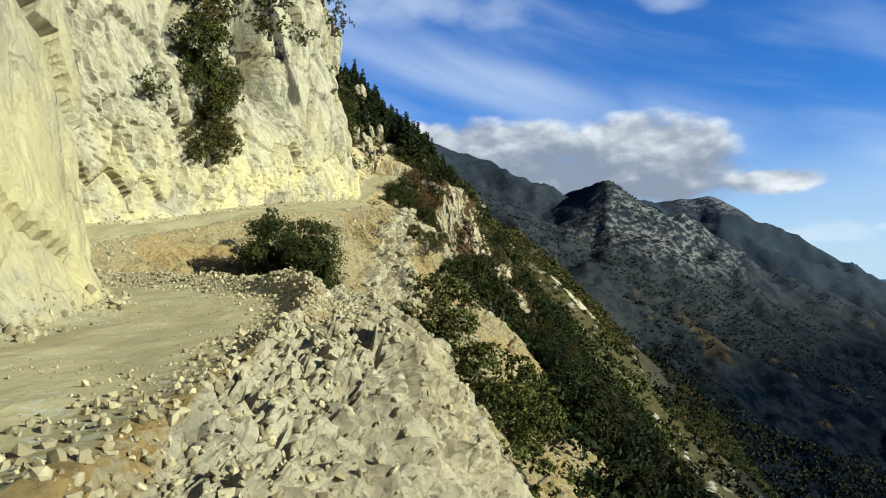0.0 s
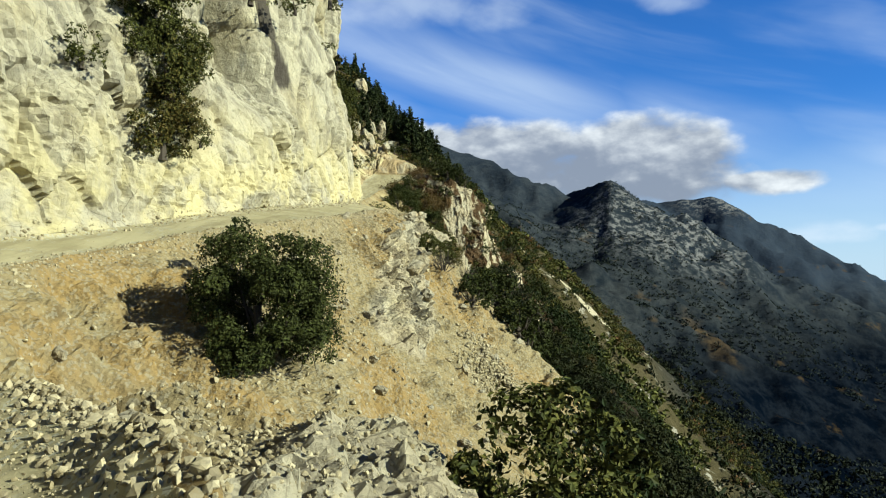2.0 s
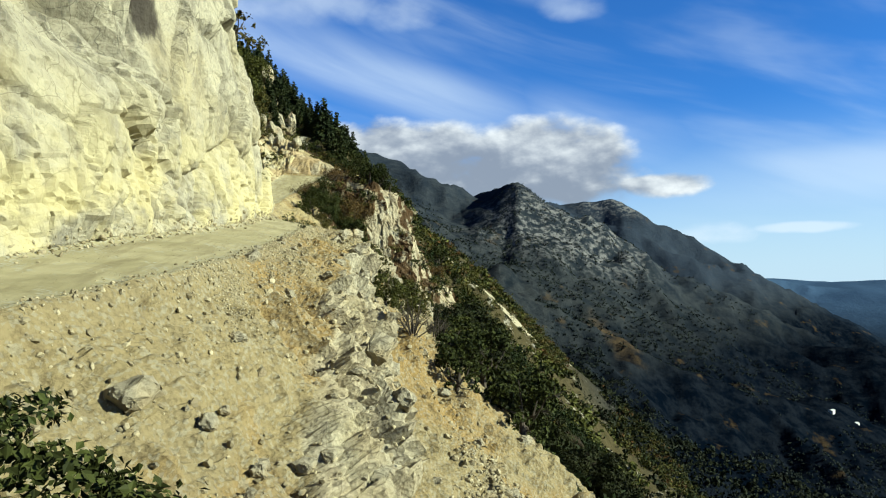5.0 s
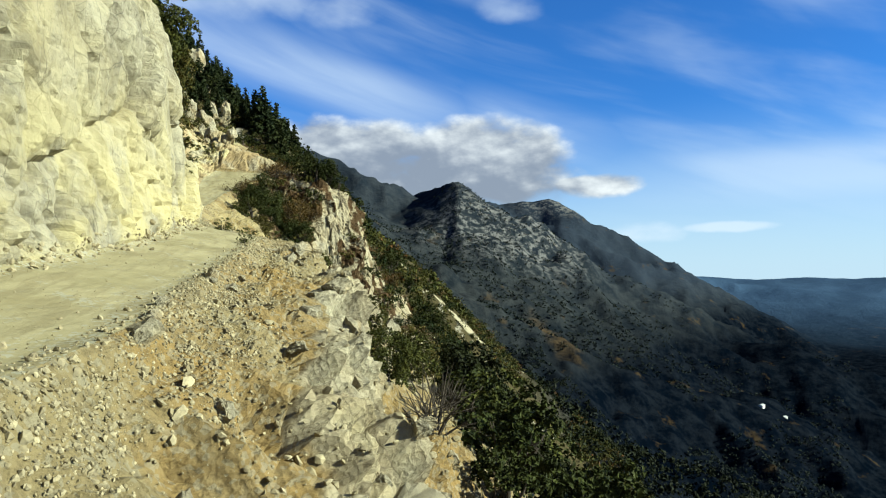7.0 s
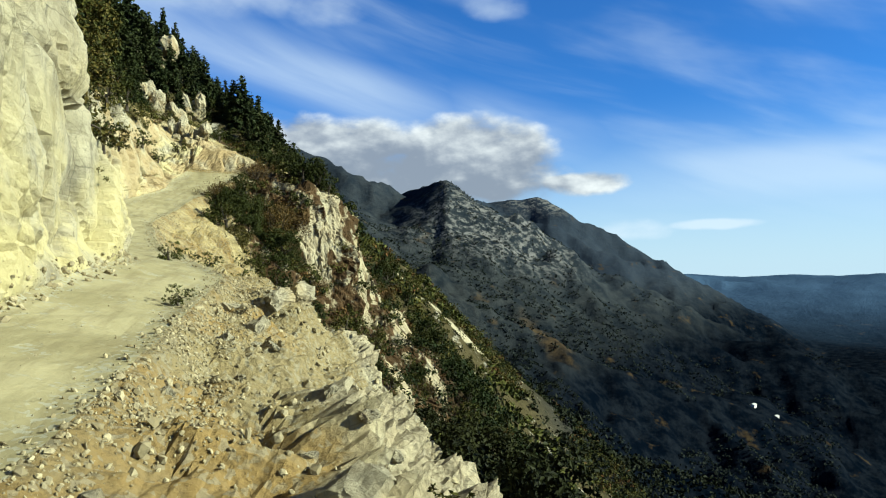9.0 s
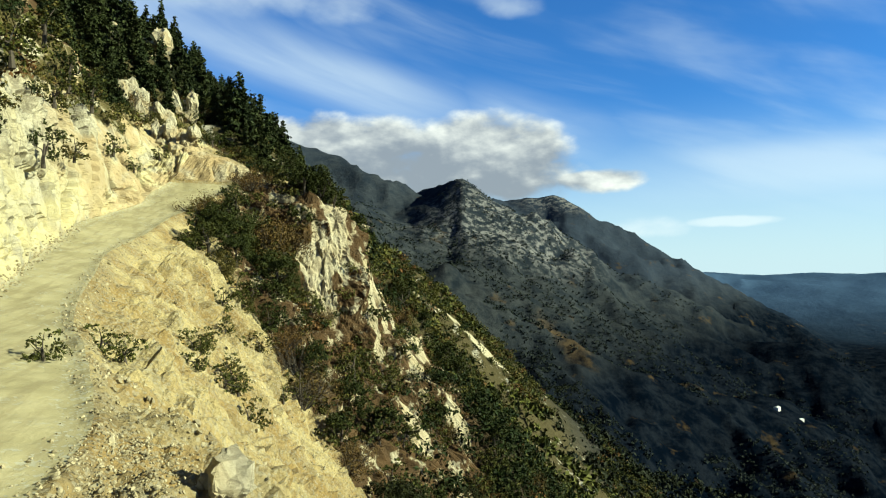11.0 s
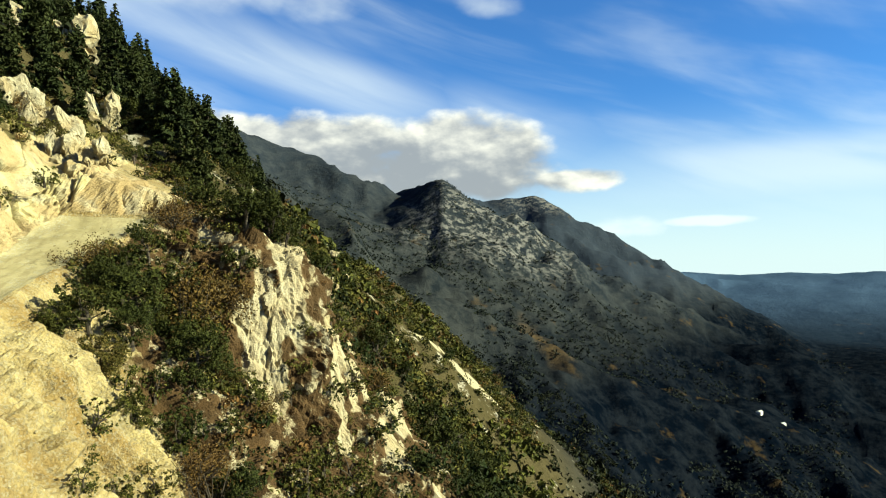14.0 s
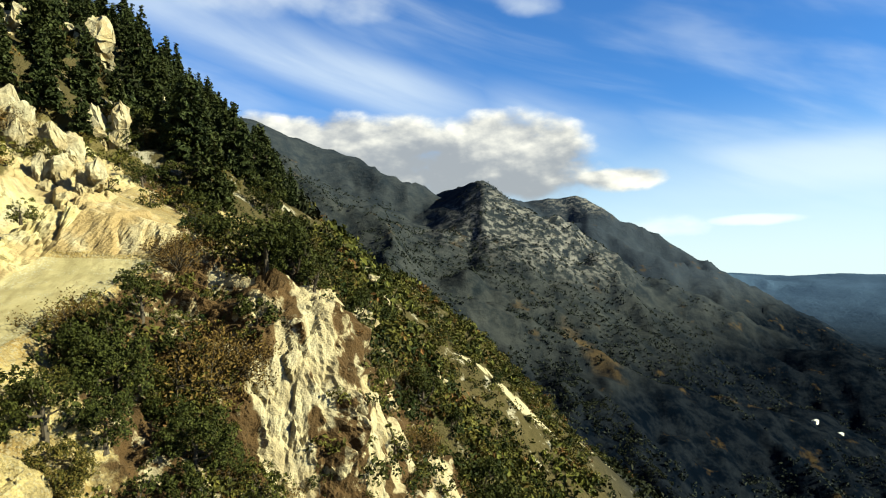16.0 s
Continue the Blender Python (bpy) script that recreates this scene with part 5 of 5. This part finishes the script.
# loose rubble: along the berm, at the cliff's foot, on the lip and over the slope
def rubble(name, count, weight, small, large, label, power=3.0, seed=1):
    r = np.random.default_rng(seed)
    area = np.linalg.norm(np.cross(np.gradient(G, axis=0), np.gradient(G, axis=1)), axis=2).ravel()
    pr = np.maximum(weight, 0) * area
    pick = r.choice(len(pr), count, p=pr / pr.sum())
    s = small + (large - small) * r.random(count) ** power
    rr, cc = pick // NC, pick % NC
    e1 = G[np.minimum(rr + 1, NR - 1), cc] - G[rr, cc]
    e2 = G[rr, np.minimum(cc + 1, NC - 1)] - G[rr, cc]
    pos = G.reshape(-1, 3)[pick] + e1 * r.random((count, 1)) + e2 * r.random((count, 1)) + GN.reshape(-1, 3)[pick] * (s * 0.12)[:, None]
    g = (1 + math.sqrt(5)) / 2
    corner = np.array([(-1, g, 0), (1, g, 0), (-1, -g, 0), (1, -g, 0), (0, -1, g), (0, 1, g), (0, -1, -g), (0, 1, -g), (g, 0, -1), (g, 0, 1), (-g, 0, -1), (-g, 0, 1)]) * 0.29
    v = corner[None] * r.uniform(0.38, 1.2, (count, 1, 3)) * r.uniform(0.6, 1.2, (count, 12, 1))
    q = r.normal(size=(count, 4))
    q /= np.linalg.norm(q, axis=1, keepdims=True)
    a, b, c, d4 = q.T
    rot = np.stack([1 - 2 * (c * c + d4 * d4), 2 * (b * c - d4 * a), 2 * (b * d4 + c * a), 2 * (b * c + d4 * a), 1 - 2 * (b * b + d4 * d4), 2 * (c * d4 - b * a), 2 * (b * d4 - c * a), 2 * (c * d4 + b * a), 1 - 2 * (b * b + c * c)], 1).reshape(-1, 3, 3)
    v = np.einsum("nij,nkj->nki", rot, v * s[:, None, None]) + pos[:, None, :]
    tri = np.array([(0, 11, 5), (0, 5, 1), (0, 1, 7), (0, 7, 10), (0, 10, 11), (1, 5, 9), (5, 11, 4), (11, 10, 2), (10, 7, 6), (7, 1, 8), (3, 9, 4), (3, 4, 2), (3, 2, 6), (3, 6, 8), (3, 8, 9), (4, 9, 5), (2, 4, 11), (6, 2, 10), (8, 6, 7), (9, 8, 1)])
    f = (np.arange(count)[:, None, None] * 12 + tri[None]).reshape(-1, 3)
    ob = link_mesh(name, v.reshape(-1, 3).tolist(), f.tolist(), CHIPS)
    return tagged(ob, label, "rubble", kind="stuff")


def make_chips():
    m, n, shader = material("limestone_chips", 0.9)
    pick = n.make("ShaderNodeNewGeometry").outputs["Random Per Island"]
    co = n.make("ShaderNodeTexCoord").outputs["Object"]
    c = n.mix(pick, (0.15, 0.118, 0.058), (0.38, 0.325, 0.190))
    c = n.mix(n.ramp(n.noise(co, 8.0, 5, 0.65), 0.4, 0.62, 0.5, 0.0), c, (0.166, 0.144, 0.096))
    n.put(shader, "Base Color", c)
    bump(n, shader, n.noise(co, 14.0, 6, 0.7), 0.6, 0.03)
    return m


CHIPS = make_chips()
berm_w = bell(zone, 4.03, 0.16) * np.clip((zone - 3.6) / 0.2, 0, 1) * (yy > 3) * (yy < 150)
lip_w = bell(zone, 4.5, 0.6) * (yy > 4) * (yy < 26) * (zone > 3.7)
slope_w = (zone > 4) * (zone < 6.8) * (yy > 24) * np.where(yy < 112, 1.0, 0.3) * (yy < 165) * (1 - veg) * np.clip(0.25 + fbm(P * 0.3, 3, 41), 0.05, 1)
foot_w = bell(zone, 3.02, 0.10) * (yy > 4) * (yy < 150) * (zone > 2.9)
road_w = on_road * (yy > 4) * (yy < 100) * np.clip(fbm(P * 0.35, 3, 43) + 0.1, 0.02, 1)
rubble("berm_rubble", 12000, berm_w * np.clip((70 - yy) / 40, 0.35, 1) * np.clip((yy - 7) / 8, 0.0, 1), 0.025, 0.19, "loose broken limestone piled along the road edge", 4.0, 2)
rubble("lip_rubble", 17000, lip_w * (1 - 0.4 * rocky), 0.02, 0.15, "loose broken limestone on the lip of the road bend", 3.0, 3)
rubble("slope_scree", 11000, slope_w, 0.04, 0.32, "ochre and grey scree scattered over the slope", 3.6, 4)
rubble("verge_rubble", 22000, bell(zone, 4.35, 0.4) * (zone > 3.95) * (yy > 58) * (yy < 104) * (1 - 0.8 * rocky) * np.clip(0.35 + fbm(P * 0.5, 3, 47), 0.05, 1), 0.018, 0.125, "broken limestone tipped over the edge of the road", 3.0, 8)
rubble("scree_patch", 1600, (zone > 4) * bell(P[:, 0], 1.4, 1.5) * bell(yy, 63.5, 2.8), 0.06, 0.36, "grey patch of coarse scree on the slope", 2.0, 9)
rubble("foot_rubble", 4500, foot_w, 0.04, 0.28, "fallen limestone chips along the foot of the cliff", 4.0, 5)
rubble("road_gravel", 6500, road_w * np.clip((40 - yy) / 20, 0.15, 1), 0.012, 0.06, "loose gravel scattered over the dirt road", 4.0, 6)

# ---- a farm far below in the valley ----
def make_plain(name, colour):
    m, n, shader = material(name, 0.8)
    co = n.make("ShaderNodeTexCoord").outputs["Object"]
    n.put(shader, "Base Color", n.mix(n.noise(co, 0.8, 5, 0.6), colour, tuple(c * 0.75 for c in colour)))
    return m


WALL, TILE = make_plain("whitewash", (0.60, 0.58, 0.53)), make_plain("roof_sheet", (0.46, 0.46, 0.44))
for x, y, long, turn in ((738.0, 992.0, 20.0, 20.0), (712.0, 1004.0, 11.0, 35.0)):
    farm = thing("farm_building", "long low white farm building in the valley", "building", "farm in the valley")
    a, b, h, r = long / 2, 3.5, 2.4, 3.6
    part("wall", [(-a, -b, -3), (a, -b, -3), (a, b, -3), (-a, b, -3), (-a, -b, h), (a, -b, h), (a, b, h), (-a, b, h), (-a, 0, r), (a, 0, r)],
         [(0, 1, 5, 4), (1, 2, 6, 9, 5), (2, 3, 7, 6), (3, 0, 4, 8, 7)], WALL, farm)
    part("roof", [(-a - 0.6, -b - 0.6, h - 0.2), (a + 0.6, -b - 0.6, h - 0.2), (a + 0.6, 0, r + 0.1), (-a - 0.6, 0, r + 0.1), (a + 0.6, b + 0.6, h - 0.2), (-a - 0.6, b + 0.6, h - 0.2),
                  (-a - 0.6, -b - 0.6, h), (a + 0.6, -b - 0.6, h), (a + 0.6, 0, r + 0.3), (-a - 0.6, 0, r + 0.3), (a + 0.6, b + 0.6, h), (-a - 0.6, b + 0.6, h)],
         [(6, 7, 8, 9), (9, 8, 10, 11), (1, 0, 3, 2), (2, 3, 5, 4), (0, 1, 7, 6), (5, 11, 10, 4), (0, 6, 9, 3), (3, 9, 11, 5), (1, 2, 8, 7), (2, 4, 10, 8)], TILE, farm)
    farm.matrix_basis = pose(x, y, surface(x, y) + 1.0, 0, 0, turn)
